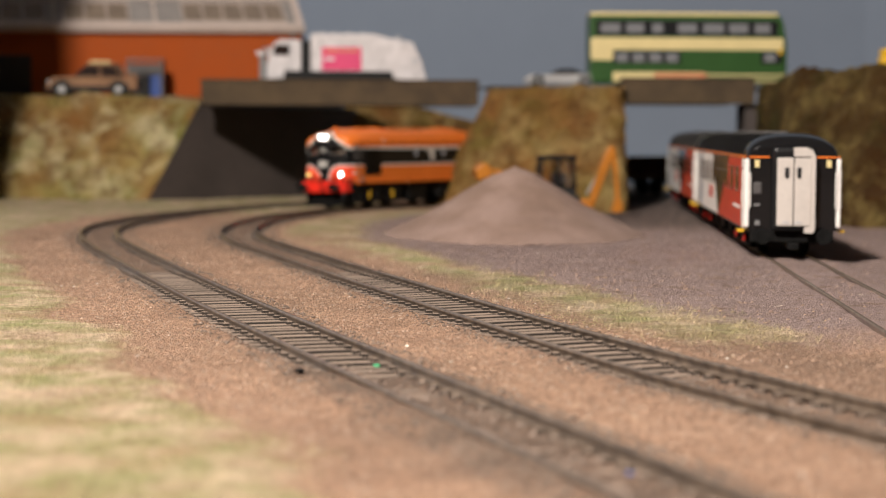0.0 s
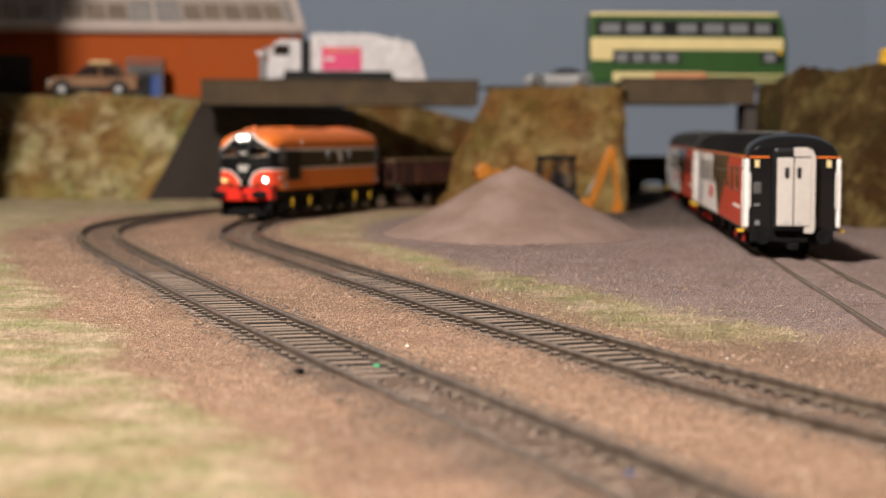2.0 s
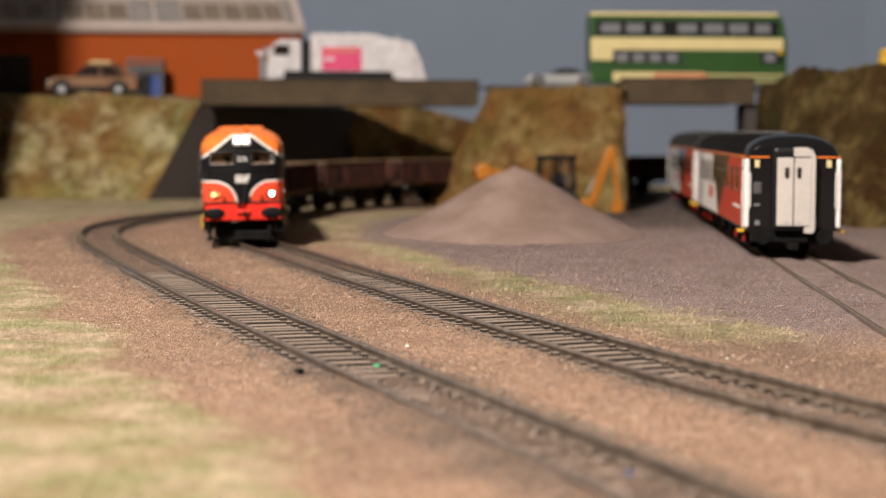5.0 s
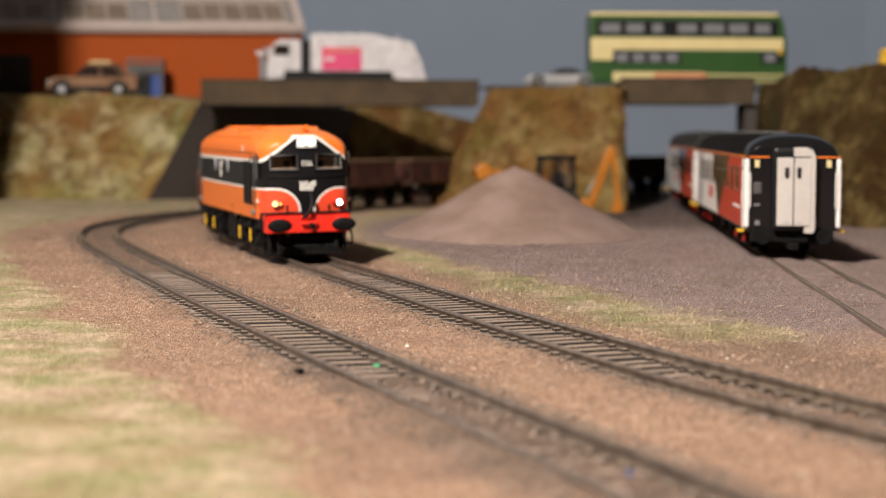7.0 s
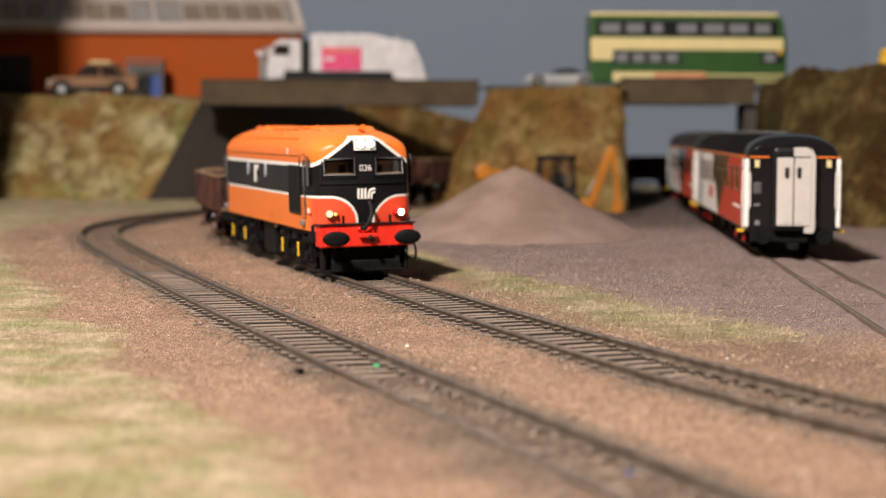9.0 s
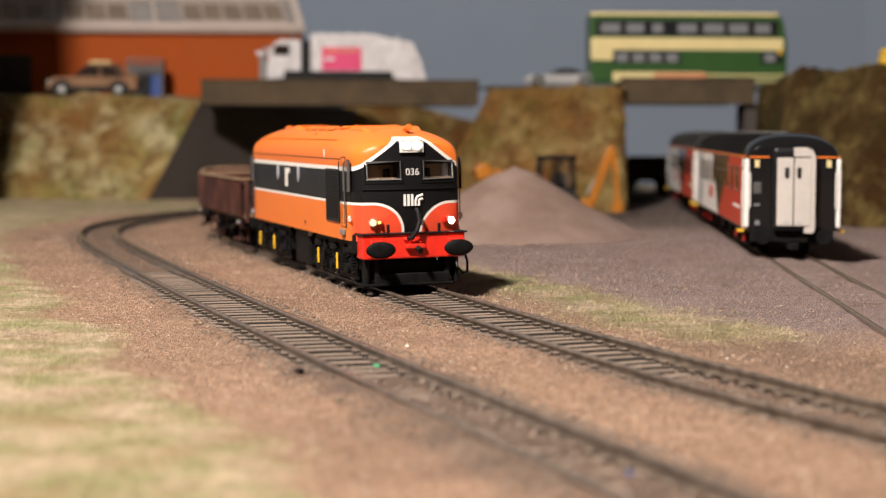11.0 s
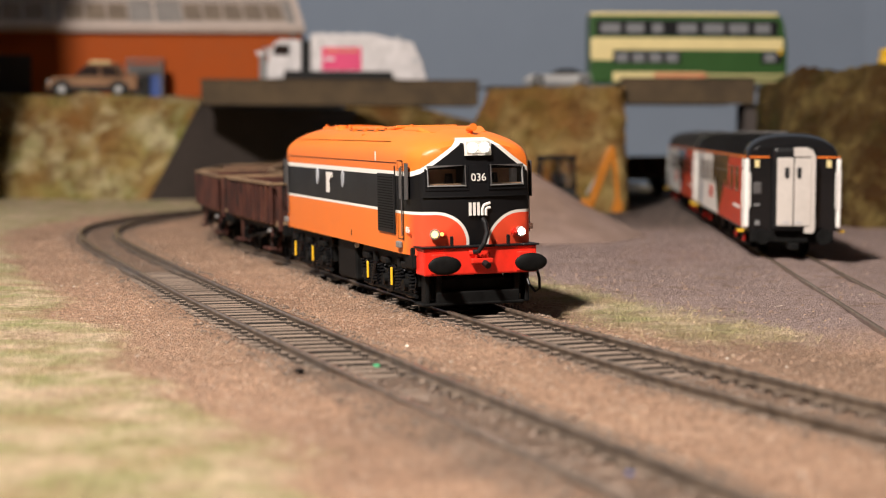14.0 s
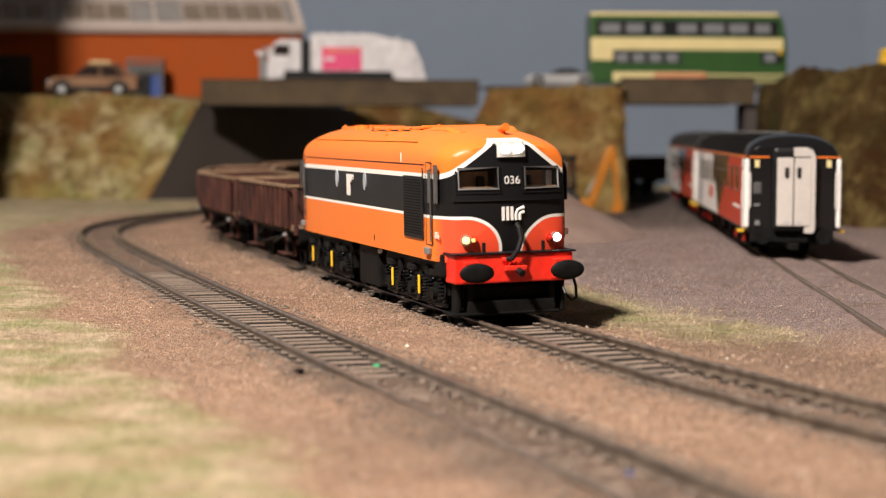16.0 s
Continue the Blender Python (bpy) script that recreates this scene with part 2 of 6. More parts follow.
def livery():
    """Black waistband with white lines over orange sides and red noses."""
    t = Tree("locomotive_livery")
    sep = t.node("ShaderNodeSeparateXYZ")
    t.put(sep.inputs[0], t.coords())
    x, y, z = sep.outputs
    ay = t.m("ABSOLUTE", y)
    k = t.m("POWER", t.m("DIVIDE", t.m("SUBTRACT", 0.0168, ay), 0.0126, clamp=True), 1.15)
    zu = t.m("ADD", 0.0369, t.m("MULTIPLY", k, 0.0089))
    up = t.m("SUBTRACT", z, zu)
    ey = t.m("DIVIDE", t.m("MAXIMUM", t.m("SUBTRACT", 0.0120, ay), 0.0), 0.0095)
    ez = t.m("DIVIDE", t.m("SUBTRACT", z, 0.0174), 0.0092)
    e = t.m("SQRT", t.m("ADD", t.m("MULTIPLY", ey, ey), t.m("MULTIPLY", ez, ez)))
    front = t.step(t.m("ABSOLUTE", t.m("SUBTRACT", x, 0.017)), 0.0735, 0.0790)
    g = t.noise(70, 3)
    orange = t.mix(t.step(g, 0.3, 0.7), (0.76, 0.178, 0.026), (0.82, 0.20, 0.032))
    red = (0.88, 0.085, 0.035)
    low = t.mix(front, orange, red)
    white = (0.82, 0.80, 0.76)
    c = t.mix(t.step(e, 0.925, 0.94), low, white)
    c = t.mix(t.step(e, 1.01, 1.025), c, (0.007, 0.007, 0.008))
    c = t.mix(t.step(up, -0.00075, -0.00065), c, white)
    c = t.mix(t.step(up, 0.00055, 0.00065), c, orange)
    t.bump(t.noise(900, 2), 0.05, 0.0004)
    return t.done(c, t.m("ADD", 0.30, t.m("MULTIPLY", g, 0.12)), Specular_IOR_Level=0.24)


def rusty_wagon():
    """Bauxite paint gone dark, with rust running down it in streaks."""
    t = Tree("wagon_bauxite")
    mp = t.node("ShaderNodeMapping")
    mp.inputs["Scale"].default_value = (1.0, 1.0, 0.16)
    t.put(mp.inputs["Vector"], t.coords())
    streak, patch, fine = t.noise(420, 3, 0.6, mp.outputs[0]), t.noise(70, 3), t.noise(900, 3)
    c = t.mix(t.step(patch, 0.35, 0.65), (0.036, 0.013, 0.010), (0.070, 0.021, 0.014))
    c = t.mix(t.m("MULTIPLY", t.step(streak, 0.54, 0.70), 0.7), c, (0.11, 0.038, 0.019))
    c = t.mix(t.step(streak, 0.44, 0.34), c, (0.014, 0.008, 0.007))
    c = t.mix(t.m("MULTIPLY", t.step(t.m("ADD", patch, t.m("MULTIPLY", fine, 0.5)), 0.86, 0.98), 0.5), c, (0.12, 0.075, 0.05))
    t.bump(fine, 0.5, 0.0002)
    return t.done(c, 0.72, Specular_IOR_Level=0.3)


def clear_glass(name, tint):
    t = Tree(name)
    return t.done(tint, 0.03, Transmission_Weight=1.0, IOR=1.45)


M = dict(
    clear=clear_glass("clear_glazing", (0.86, 0.82, 0.78)), cabwall=paint("cab_lining", (0.26, 0.165, 0.105), 0.7, 0.2, 300), housing=Tree("lit_housing").done((0.36, 0.34, 0.30), 0.3, Emission_Color=(1.0, 0.93, 0.80), Emission_Strength=0.08), amberlamp=glow("tail_amber", (0.9, 0.62, 0.16), 0.8),
    ground=ballast_ground(), bank=moss("bank_fibre", (0.42, 0.185, 0.055), (0.62, 0.47, 0.17), (0.25, 0.26, 0.055), (0.95, 0.84, 0.50)), rust=moss("mound_fibre", (0.34, 0.15, 0.045), (0.44, 0.26, 0.08), (0.24, 0.185, 0.045), (0.60, 0.44, 0.18)), olive=moss("olive_fibre", (0.085, 0.036, 0.010), (0.105, 0.062, 0.018), (0.060, 0.058, 0.013), (0.34, 0.25, 0.09)), rail=rail_mat(), sleeper=sleeper_mat(), sleeper_shade=Tree("sleeper_dark_plastic").done((0.034, 0.026, 0.021), 0.7), brick=brick_wall_mat(), livery=livery(),
    black=paint("black_paint", (0.010, 0.010, 0.011), 0.42, 0.2, spec=0.2), under=paint("underframe_black", (0.008, 0.008, 0.008), 0.55, 0.3, 300, bump=0.0001, spec=0.09),
    red=paint("red_paint", (0.75, 0.028, 0.014), 0.38), orange=paint("orange_paint", (0.79, 0.19, 0.029), 0.36, 0.04, spec=0.25),
    white=paint("white_paint", (0.78, 0.75, 0.71), 0.4, 0.05), cream=paint("cream_paint", (0.72, 0.60, 0.30), 0.4, 0.05),
    green=paint("green_paint", (0.028, 0.085, 0.02), 0.35, 0.08), yellow=paint("yellow_paint", (0.85, 0.50, 0.02), 0.4, 0.08),
    amber=paint("digger_yellow", (0.44, 0.155, 0.012), 0.45, 0.15), blue=paint("blue_paint", (0.02, 0.06, 0.25), 0.5),
    grey=paint("grey_plastic", (0.20, 0.20, 0.20), 0.5), smoke=paint("smoked_plastic", (0.085, 0.08, 0.08), 0.35), gloss=paint("gloss_black", (0.008, 0.008, 0.009), 0.17, 0.1), steel=paint("bare_steel", (0.45, 0.44, 0.42), 0.35, 0.1, 200, 0.8),
    glass=Tree("window_glass").done((0.030, 0.021, 0.019), 0.08), darkglass=Tree("dark_glass").done((0.02, 0.02, 0.022), 0.08),
    paleglass=Tree("pale_window").done((0.20, 0.205, 0.22), 0.12),
    wagon=rusty_wagon(), load=paint("wagon_load", (0.15, 0.09, 0.05), 0.95, 0.35, 400, bump=0.0008),
    dust=paint("wagon_floor_dust", (0.20, 0.125, 0.07), 0.9, 0.3, 200),
    roofgrey=paint("coach_roof_grey", (0.085, 0.08, 0.078), 0.55, 0.15), railred=paint("coach_red", (0.52, 0.045, 0.022), 0.4, 0.08),
    coachwhite=paint("coach_white", (0.82, 0.79, 0.76), 0.42, 0.04), doorgrey=paint("gangway_door_grey", (0.53, 0.485, 0.45), 0.5, 0.06), coachgrey=paint("coach_pale_grey", (0.38, 0.40, 0.44), 0.45),
    tinted=Tree("tinted_window").done((0.035, 0.024, 0.018), 0.12),
    concrete=paint("deck_card", (0.075, 0.050, 0.026), 0.85, 0.25, 60, bump=0.0006), tar=paint("road_card", (0.13, 0.12, 0.11), 0.9, 0.15, 50),
    wingwall=paint("abutment_card", (0.060, 0.047, 0.042), 0.75, 0.15, 30), sky=paint("backdrop_board", (0.212, 0.260, 0.340), 0.75, 0.03, 4),
    gable=paint("gable_white", (0.60, 0.50, 0.45), 0.6, 0.08), roof=paint("rooflight_brown", (0.24, 0.185, 0.14), 0.5, 0.2, 80), roofpale=paint("roof_sheet", (0.30, 0.275, 0.26), 0.7, 0.15, 80), bronze=paint("bronze_paint", (0.46, 0.27, 0.165), 0.16, 0.12, 60, 0.5),
    lorrywhite=paint("lorry_white", (0.60, 0.575, 0.59), 0.5, 0.13, 160), silver=paint("silver_paint", (0.55, 0.55, 0.56), 0.3, 0.08, 60, 0.4), rubber=paint("tyre_rubber", (0.015, 0.015, 0.015), 0.8),
    pink=paint("pink_panel", (0.68, 0.05, 0.17), 0.5, 0.06), salmon=paint("advert_panel", (0.60, 0.20, 0.10), 0.5, 0.1),
    heap=sand(), plaster=paint("room_plaster", (0.27, 0.25, 0.225), 0.9, 0.03, 5),
    lamp=glow("headlight_white", (1.0, 0.97, 0.92), 10.0), marker=glow("marker_white", (1.0, 0.90, 0.82), 22.0), marker_warm=glow("marker_warm", (1.0, 0.66, 0.22), 2.4),
)


# ---- ground ----
GROUND_Z = -0.0030


def line_side(pts, line):
    """Signed distance of points from a track line: positive to the right of it as one comes toward the viewer's end."""
    c = line.c[::3]
    a, b = c[:-1], c[1:]
    ab = b - a
    best, sign = np.full(len(pts), 9.0), np.zeros(len(pts))
    for p0, d in zip(a, ab):
        r = pts - p0
        u = np.clip((r @ d) / (d @ d), 0, 1)
        q = r - u[:, None] * d
        dist = np.hypot(q[:, 0], q[:, 1])
        near = dist < best
        best = np.where(near, dist, best)
        sign = np.where(near, np.sign(d[0] * r[:, 1] - d[1] * r[:, 0]), sign)
    return best * sign


def smooth01(x, lo, hi):
    u = np.clip((x - lo) / (hi - lo), 0, 1)
    return u * u * (3 - 2 * u)


def cover_at(pts):
    """How much turf and yard gravel lies at each point, and how far track dirt and painted gap shade darken it."""
    df, do, ds = line_side(pts, FRONT), line_side(pts, OUTER), line_side(pts, SIDING)
    wob = np.array([noise.noise(Vector((x * 28, y * 28, 0))) for x, y in pts]) * 0.012
    wob2 = np.array([noise.noise(Vector((x * 90, y * 90, 3))) for x, y in pts]) * 0.006
    y = pts[:, 1]
    left = smooth01(-do + wob + wob2, 0.034, 0.052)
    strip = np.exp(-((df - 0.045 + wob * 0.6 + wob2) / (0.0130 + 0.006 * (1 - smooth01(y, 0.44, 0.62)))) ** 2) * smooth01(y, 0.405, 0.45) * (1 - smooth01(y, 0.72, 0.86) * 0.6)
    foot = smooth01(y, 0.98, 1.12) * smooth01(-pts[:, 0] + y * 0.1 + wob, 0.12, 0.2) * 0.8
    foot2 = smooth01(y + wob * 2, 0.76, 0.9) * smooth01(df, 0.016, 0.026) * (1 - smooth01(df, 0.05, 0.08)) * 0.7
    grass = np.clip(np.maximum.reduce([left * 0.85, strip * 1.0, foot, foot2]), 0, 1)
    yard = smooth01(df + wob + wob2, 0.050, 0.062) * smooth01(y + wob * 1.5, 0.40, 0.455)
    # darkening between the rails stands in for shade in the sleeper gaps
    dirt_shade = np.maximum.reduce([np.exp(-(df / 0.0088) ** 8), np.exp(-(do / 0.0088) ** 8)]) * (1.0 - 0.40 * smooth01(y, 0.58, 0.66) - 0.46 * (1 - smooth01(y, 0.35, 0.42)))
    dirt_shade = np.maximum.reduce([dirt_shade, 0.34 * np.exp(-((df + wob2) / 0.0165) ** 6), 0.34 * np.exp(-((do + wob2) / 0.0165) ** 6)])
    # darker loam between the inner track and the yard
    loam = smooth01(df + wob, 0.019, 0.030) * (1 - smooth01(df + wob, 0.052, 0.064)) * (1 - smooth01(y, 0.60, 0.70))
    dirt_shade = np.maximum(dirt_shade, 0.72 * np.exp(-((do + 0.002 + wob * 0.5 + wob2) / 0.0165) ** 4) * (1 - smooth01(y, 0.36, 0.44)))
    # darker ground behind the heap, back from y 0.9
    far_patch = smooth01(y + wob * 2, 0.87, 0.97) * smooth01(pts[:, 0] + wob, 0.03, 0.06) * (1 - smooth01(pts[:, 0] + wob * 2, 0.15, 0.20))
    dirt_shade = np.maximum(dirt_shade, 0.75 * far_patch)
    dirt_shade = np.maximum(dirt_shade, 0.42 * loam * (0.75 + 30 * wob2))
    return grass, yard, np.clip(dirt_shade, 0, 1), df, do, ds


def ground():
    xs = np.unique(np.r_[np.linspace(-1.2, -0.3, 30), np.linspace(-0.3, 0.3, 300), np.linspace(0.3, 1.2, 30)])
    ys = np.unique(np.r_[np.linspace(-0.3, 0.12, 12), np.linspace(0.12, 0.9, 380), np.linspace(0.9, 1.75, 110)])
    gx, gy = np.meshgrid(xs, ys)
    pts = np.c_[gx.ravel(), gy.ravel()]
    grass, yard, dirt_shade, df, do, ds = cover_at(pts)
    z = np.full(len(pts), GROUND_Z)
    for i, (x, y) in enumerate(pts):
        z[i] += 0.0005 * noise.noise(Vector((x * 60, y * 60, 1))) + 0.0012 * noise.noise(Vector((x * 14, y * 14, 5))) * (abs(df[i]) > 0.02 and abs(do[i]) > 0.02)
    z += grass * 0.0010 + yard * 0.0004
    for d in (df, do):
        fill = 1 - smooth01(pts[:, 1], 0.35, 0.42)
        fill = np.maximum(fill, smooth01(pts[:, 1], 0.57, 0.65))
        heaped = np.array([noise.noise(Vector((x * 75, y * 75, 9))) + 0.5 * noise.noise(Vector((x * 260, y * 260, 2))) for x, y in pts])
        z -= np.exp(-(d / 0.0080) ** 10) * np.clip(0.0015 - 0.0018 * fill - 0.0011 * heaped * (1 - fill), -0.0006, 0.0034)
        z += np.exp(-((np.abs(d) - 0.0148) / 0.0042) ** 2) * 0.0012
    z += np.exp(-(ds / 0.0200) ** 6) * 0.0017
    # ballast heaped over one rail of the outer track close by
    z += 0.0021 * np.exp(-((do + 0.0088) / 0.0050) ** 2) * (1 - smooth01(pts[:, 1], 0.33, 0.39))
    nx, ny = len(xs), len(ys)
    idx = np.arange(nx * ny).reshape(ny, nx)
    faces = np.stack([idx[:-1, :-1], idx[:-1, 1:], idx[1:, 1:], idx[1:, :-1]], -1).reshape(-1, 4)
    me = bpy.data.meshes.new("ground")
    me.from_pydata(np.c_[pts, z].tolist(), [], faces.tolist())
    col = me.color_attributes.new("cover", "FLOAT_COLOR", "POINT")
    col.data.foreach_set("color", np.c_[grass, yard, dirt_shade, np.ones(len(pts))].ravel())
    for p in me.polygons:
        p.use_smooth = True
    me.materials.append(M["ground"])
    ob = new("ground", me)
    tagged(ob, "sandy brown scenic scatter ground with turf and grey gravel", "ground", kind="structure")
    return pts, grass, yard, dirt_shade, df, do


GROUND = ground()


# ---- tracks ----
def rail_mesh(line, side, s0, s1, cant, gauge=0.0083):
    prof = [(-0.0011, -0.0025), (0.0011, -0.0025), (0.0011, -0.0021), (0.0003, -0.0019), (0.0003, -0.0009), (0.0006, -0.0007), (0.0006, -0.0001), (0.0004, 0.0), (-0.0004, 0.0), (-0.0006, -0.0001), (-0.0006, -0.0007), (-0.0003, -0.0009), (-0.0003, -0.0019), (-0.0011, -0.0021)]
    bm = bmesh.new()
    rings = []
    for s in np.arange(s0, s1, 0.004):
        c, w = line.at(s), line.way(s)
        nrm = Vector((-w.y, w.x, 0))
        tilt = cant * (1 + 1.6 * max(0.0, min(1.0, (0.44 - c.y) / 0.08)))
        rings.append([bm.verts.new(c + nrm * (side * gauge + a) + Vector((0, 0, h + side * gauge * tilt))) for a, h in prof])
    for r0, r1 in zip(rings, rings[1:]):
        for i in range(len(prof)):
            bm.faces.new((r0[i], r1[i], r1[(i + 1) % len(prof)], r0[(i + 1) % len(prof)]))
    bm.faces.new(rings[0]), bm.faces.new(rings[-1][::-1])
    return bm


def sleeper_mesh():
    bm = one(box, -0.0018, 0.0018, -0.0130, 0.0130, -0.0046, -0.0018, 0.00025)
    for y in (-0.0083, 0.0083):
        for e in (-1, 1):
            box(bm, -0.0011, 0.0011, y + e * 0.0017 - 0.0008, y + e * 0.0017 + 0.0008, -0.0019, -0.0011)
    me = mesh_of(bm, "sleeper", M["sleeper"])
    me.materials.append(M["sleeper_shade"])
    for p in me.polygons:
        # tops dusty; sides painted near-black to stand in for shade in the gaps
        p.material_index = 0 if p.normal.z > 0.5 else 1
    return me


SLEEPER = sleeper_mesh()


def bury(y):
    """How far the ballast hides the sleepers: far round the curve and close by."""
    return max(0.0, min(1.0, (0.41 - y) / 0.05), min(1.0, (y - 0.58) / 0.06))


def railway(line, label, cant, pitch=0.0068, s0=0.0, s1=None, drop=0.0, joints=()):
    s1 = s1 or line.length
    t = thing("railway_track", Matrix.Identity(4), label, "railway track", "railway tracks")
    t["kind"] = "structure"
    for side in (-1, 1):
        rail = part("rail", rail_mesh(line, side, s0, s1, cant), M["rail"], t, "weathered brown steel rail", True)
        rail.data.set_sharp_from_angle(angle=radians(65))
    for s in np.arange(s0 + 0.004, s1 - 0.004, pitch):
        ob = new("sleeper", SLEEPER)
        ob.parent = t
        w = line.way(s)
        ob.matrix_basis = Matrix.Translation(line.at(s) + Vector((0, 0, drop - 0.0011 * bury(line.at(s).y) + random.uniform(-0.00022, 0.00008)))) @ Matrix.Rotation(math.atan2(w.y, w.x) + random.uniform(-0.035, 0.035), 4, "Z") @ Matrix.Rotation(cant, 4, "X")
    return t


railway(FRONT, "weathered brown model railway track curving across the ground", CANT, s0=0.38)
railway(OUTER, "weathered brown model railway track on the outside of the curve", 0.0)
railway(SIDING, "rusty siding track half buried in grey gravel", 0.0, drop=-0.0012)


# ---- scenery setting ----
def polyline(points, u):
    p = [Vector(q) for q in points]
    d = [0.0]
    for a, b in zip(p, p[1:]):
        d.append(d[-1] + (b - a).length)
    s = u * d[-1]
    for i in range(len(p) - 1):
        if s <= d[i + 1] or i == len(p) - 2:
            return p[i].lerp(p[i + 1], (s - d[i]) / max(d[i + 1] - d[i], 1e-9))


def bank(name, foot, top, back, label, mat="bank", rough=0.015, nu=130, nv=60, trim=0.0, bulge=0.0):
    """A fibre-covered slope from its foot to its crest, and the flat ground behind the crest."""
    bm = bmesh.new()

    def place(u, v):
        f, c, b = polyline(foot, u), polyline(top, u), polyline(back, u)
        if v < 0.72:
            k = v / 0.72
            p = f.lerp(c, k)
            swell = math.sin(k * math.pi) * (min(1.0, (1.0 - u) / trim) if trim else 1.0)
            p = p + Vector((0, -1, 0)) * 0.005 * swell + Vector((-0.55, -0.83, 0)) * bulge * math.sin(math.pi * k ** 1.7)
        else:
            k = (v - 0.72) / 0.28
            p = c.lerp(b, k)
        amp = rough * (1.0 if v < 0.72 else 0.35) * min(1, v * 8 + 0.2)
        if trim:
            # the end is cut clean against the wall
            amp *= min(1.0, (1.0 - u) / trim) ** 1.5
        q = p * 34
        n1, n2 = noise.noise(q), noise.noise(q * 3.1 + Vector((7, 1, 3)))
        n3 = noise.noise(q * 9 + Vector((2, 9, 4)))
        return p + Vector((0.3 * n2, -1.0, 0.45)) * (amp * (0.8 * n1 + 0.5 * n2 + 0.25 * n3))
    grid(bm, nu, nv, place)
    ob = new(name, mesh_of(bm, name, M[mat], True))
    return tagged(ob, label, "embankment", kind="structure")


ROAD_Z = 0.0790
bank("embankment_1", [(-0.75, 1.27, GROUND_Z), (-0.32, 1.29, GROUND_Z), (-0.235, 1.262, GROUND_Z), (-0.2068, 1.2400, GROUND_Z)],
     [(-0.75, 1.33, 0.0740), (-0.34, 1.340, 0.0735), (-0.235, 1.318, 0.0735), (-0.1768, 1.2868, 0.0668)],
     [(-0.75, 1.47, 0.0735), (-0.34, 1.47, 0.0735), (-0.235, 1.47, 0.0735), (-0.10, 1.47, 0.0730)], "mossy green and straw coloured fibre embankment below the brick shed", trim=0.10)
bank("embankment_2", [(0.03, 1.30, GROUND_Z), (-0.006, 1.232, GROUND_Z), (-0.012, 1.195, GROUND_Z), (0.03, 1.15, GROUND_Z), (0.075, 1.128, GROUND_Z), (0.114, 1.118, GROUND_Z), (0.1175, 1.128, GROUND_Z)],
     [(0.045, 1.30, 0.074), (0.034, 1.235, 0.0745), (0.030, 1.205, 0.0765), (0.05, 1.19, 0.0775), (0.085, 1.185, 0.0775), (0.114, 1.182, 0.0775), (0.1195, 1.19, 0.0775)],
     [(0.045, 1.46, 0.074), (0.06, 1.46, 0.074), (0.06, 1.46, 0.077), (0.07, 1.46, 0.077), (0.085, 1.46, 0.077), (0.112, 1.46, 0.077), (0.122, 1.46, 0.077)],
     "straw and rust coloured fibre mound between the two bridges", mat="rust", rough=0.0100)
bank("embankment_3", [(0.245, 1.30, GROUND_Z), (0.2095, 1.175, GROUND_Z), (0.203, 1.05, GROUND_Z), (0.222, 0.955, GROUND_Z), (0.30, 0.90, GROUND_Z), (0.45, 0.84, GROUND_Z)],
     [(0.250, 1.30, 0.079), (0.2125, 1.20, 0.079), (0.2165, 1.10, 0.085), (0.245, 1.03, 0.086), (0.31, 0.99, 0.084), (0.46, 0.96, 0.09)],
     [(0.30, 1.46, 0.079), (0.30, 1.46, 0.079), (0.31, 1.45, 0.084), (0.35, 1.4, 0.085), (0.42, 1.3, 0.084), (0.6, 1.2, 0.09)],
     "olive and brown fibre embankment beside the coach siding", mat="olive", rough=0.013, bulge=0.010)
bank("embankment_4", [(-0.066, 1.41, GROUND_Z), (0.0, 1.475, GROUND_Z), (0.06, 1.53, GROUND_Z), (0.14, 1.57, GROUND_Z)],
     [(-0.080, 1.415, 0.074), (-0.02, 1.468, 0.068), (0.03, 1.515, 0.055), (0.14, 1.59, 0.02)],
     [(-0.05, 1.5, 0.070), (-0.01, 1.53, 0.062), (0.03, 1.57, 0.05), (0.14, 1.6, 0.02)], "shaded brown fibre bank beyond the road bridge", mat="rust", rough=0.005, nu=60, nv=40)


def solid(name, bm, mat, label, category, kind="structure", smooth=False):
    return tagged(new(name, mesh_of(bm, name, mat, smooth)), label, category, kind=kind)


# abutment wall of the road bridge, running beside the outer track
def wall_between(name, a, b, z0, z1, thick, mat, label, lean=0.0, rake=0.0):
    """A wall from a to b; rake sets the upper corner at a back along the wall."""
    a, b = Vector(a), Vector(b)
    d = (b - a).normalized()
    nrm = Vector((-d.y, d.x, 0))
    bm = bmesh.new()
    vs = []
    for k, z in ((0, z0), (1, z1)):
        for p in (a + d * rake * k, b):
            for o in (0, thick):
                q = p + nrm * (o + lean * k)
                vs.append(bm.verts.new((q.x, q.y, z)))
    for f in ((0, 1, 3, 2), (4, 6, 7, 5), (0, 2, 6, 4), (1, 5, 7, 3), (0, 4, 5, 1), (2, 3, 7, 6)):
        bm.faces.new([vs[i] for i in f])
    return solid(name, bm, mat, label, "wall")


wall_between("wall_abutment", (-0.2075, 1.239, 0), (-0.064, 1.417, 0), GROUND_Z - 0.003, 0.0648, 0.006, M["wingwall"], "smooth dark grey card abutment wall under the road bridge", lean=0.006, rake=0.056)


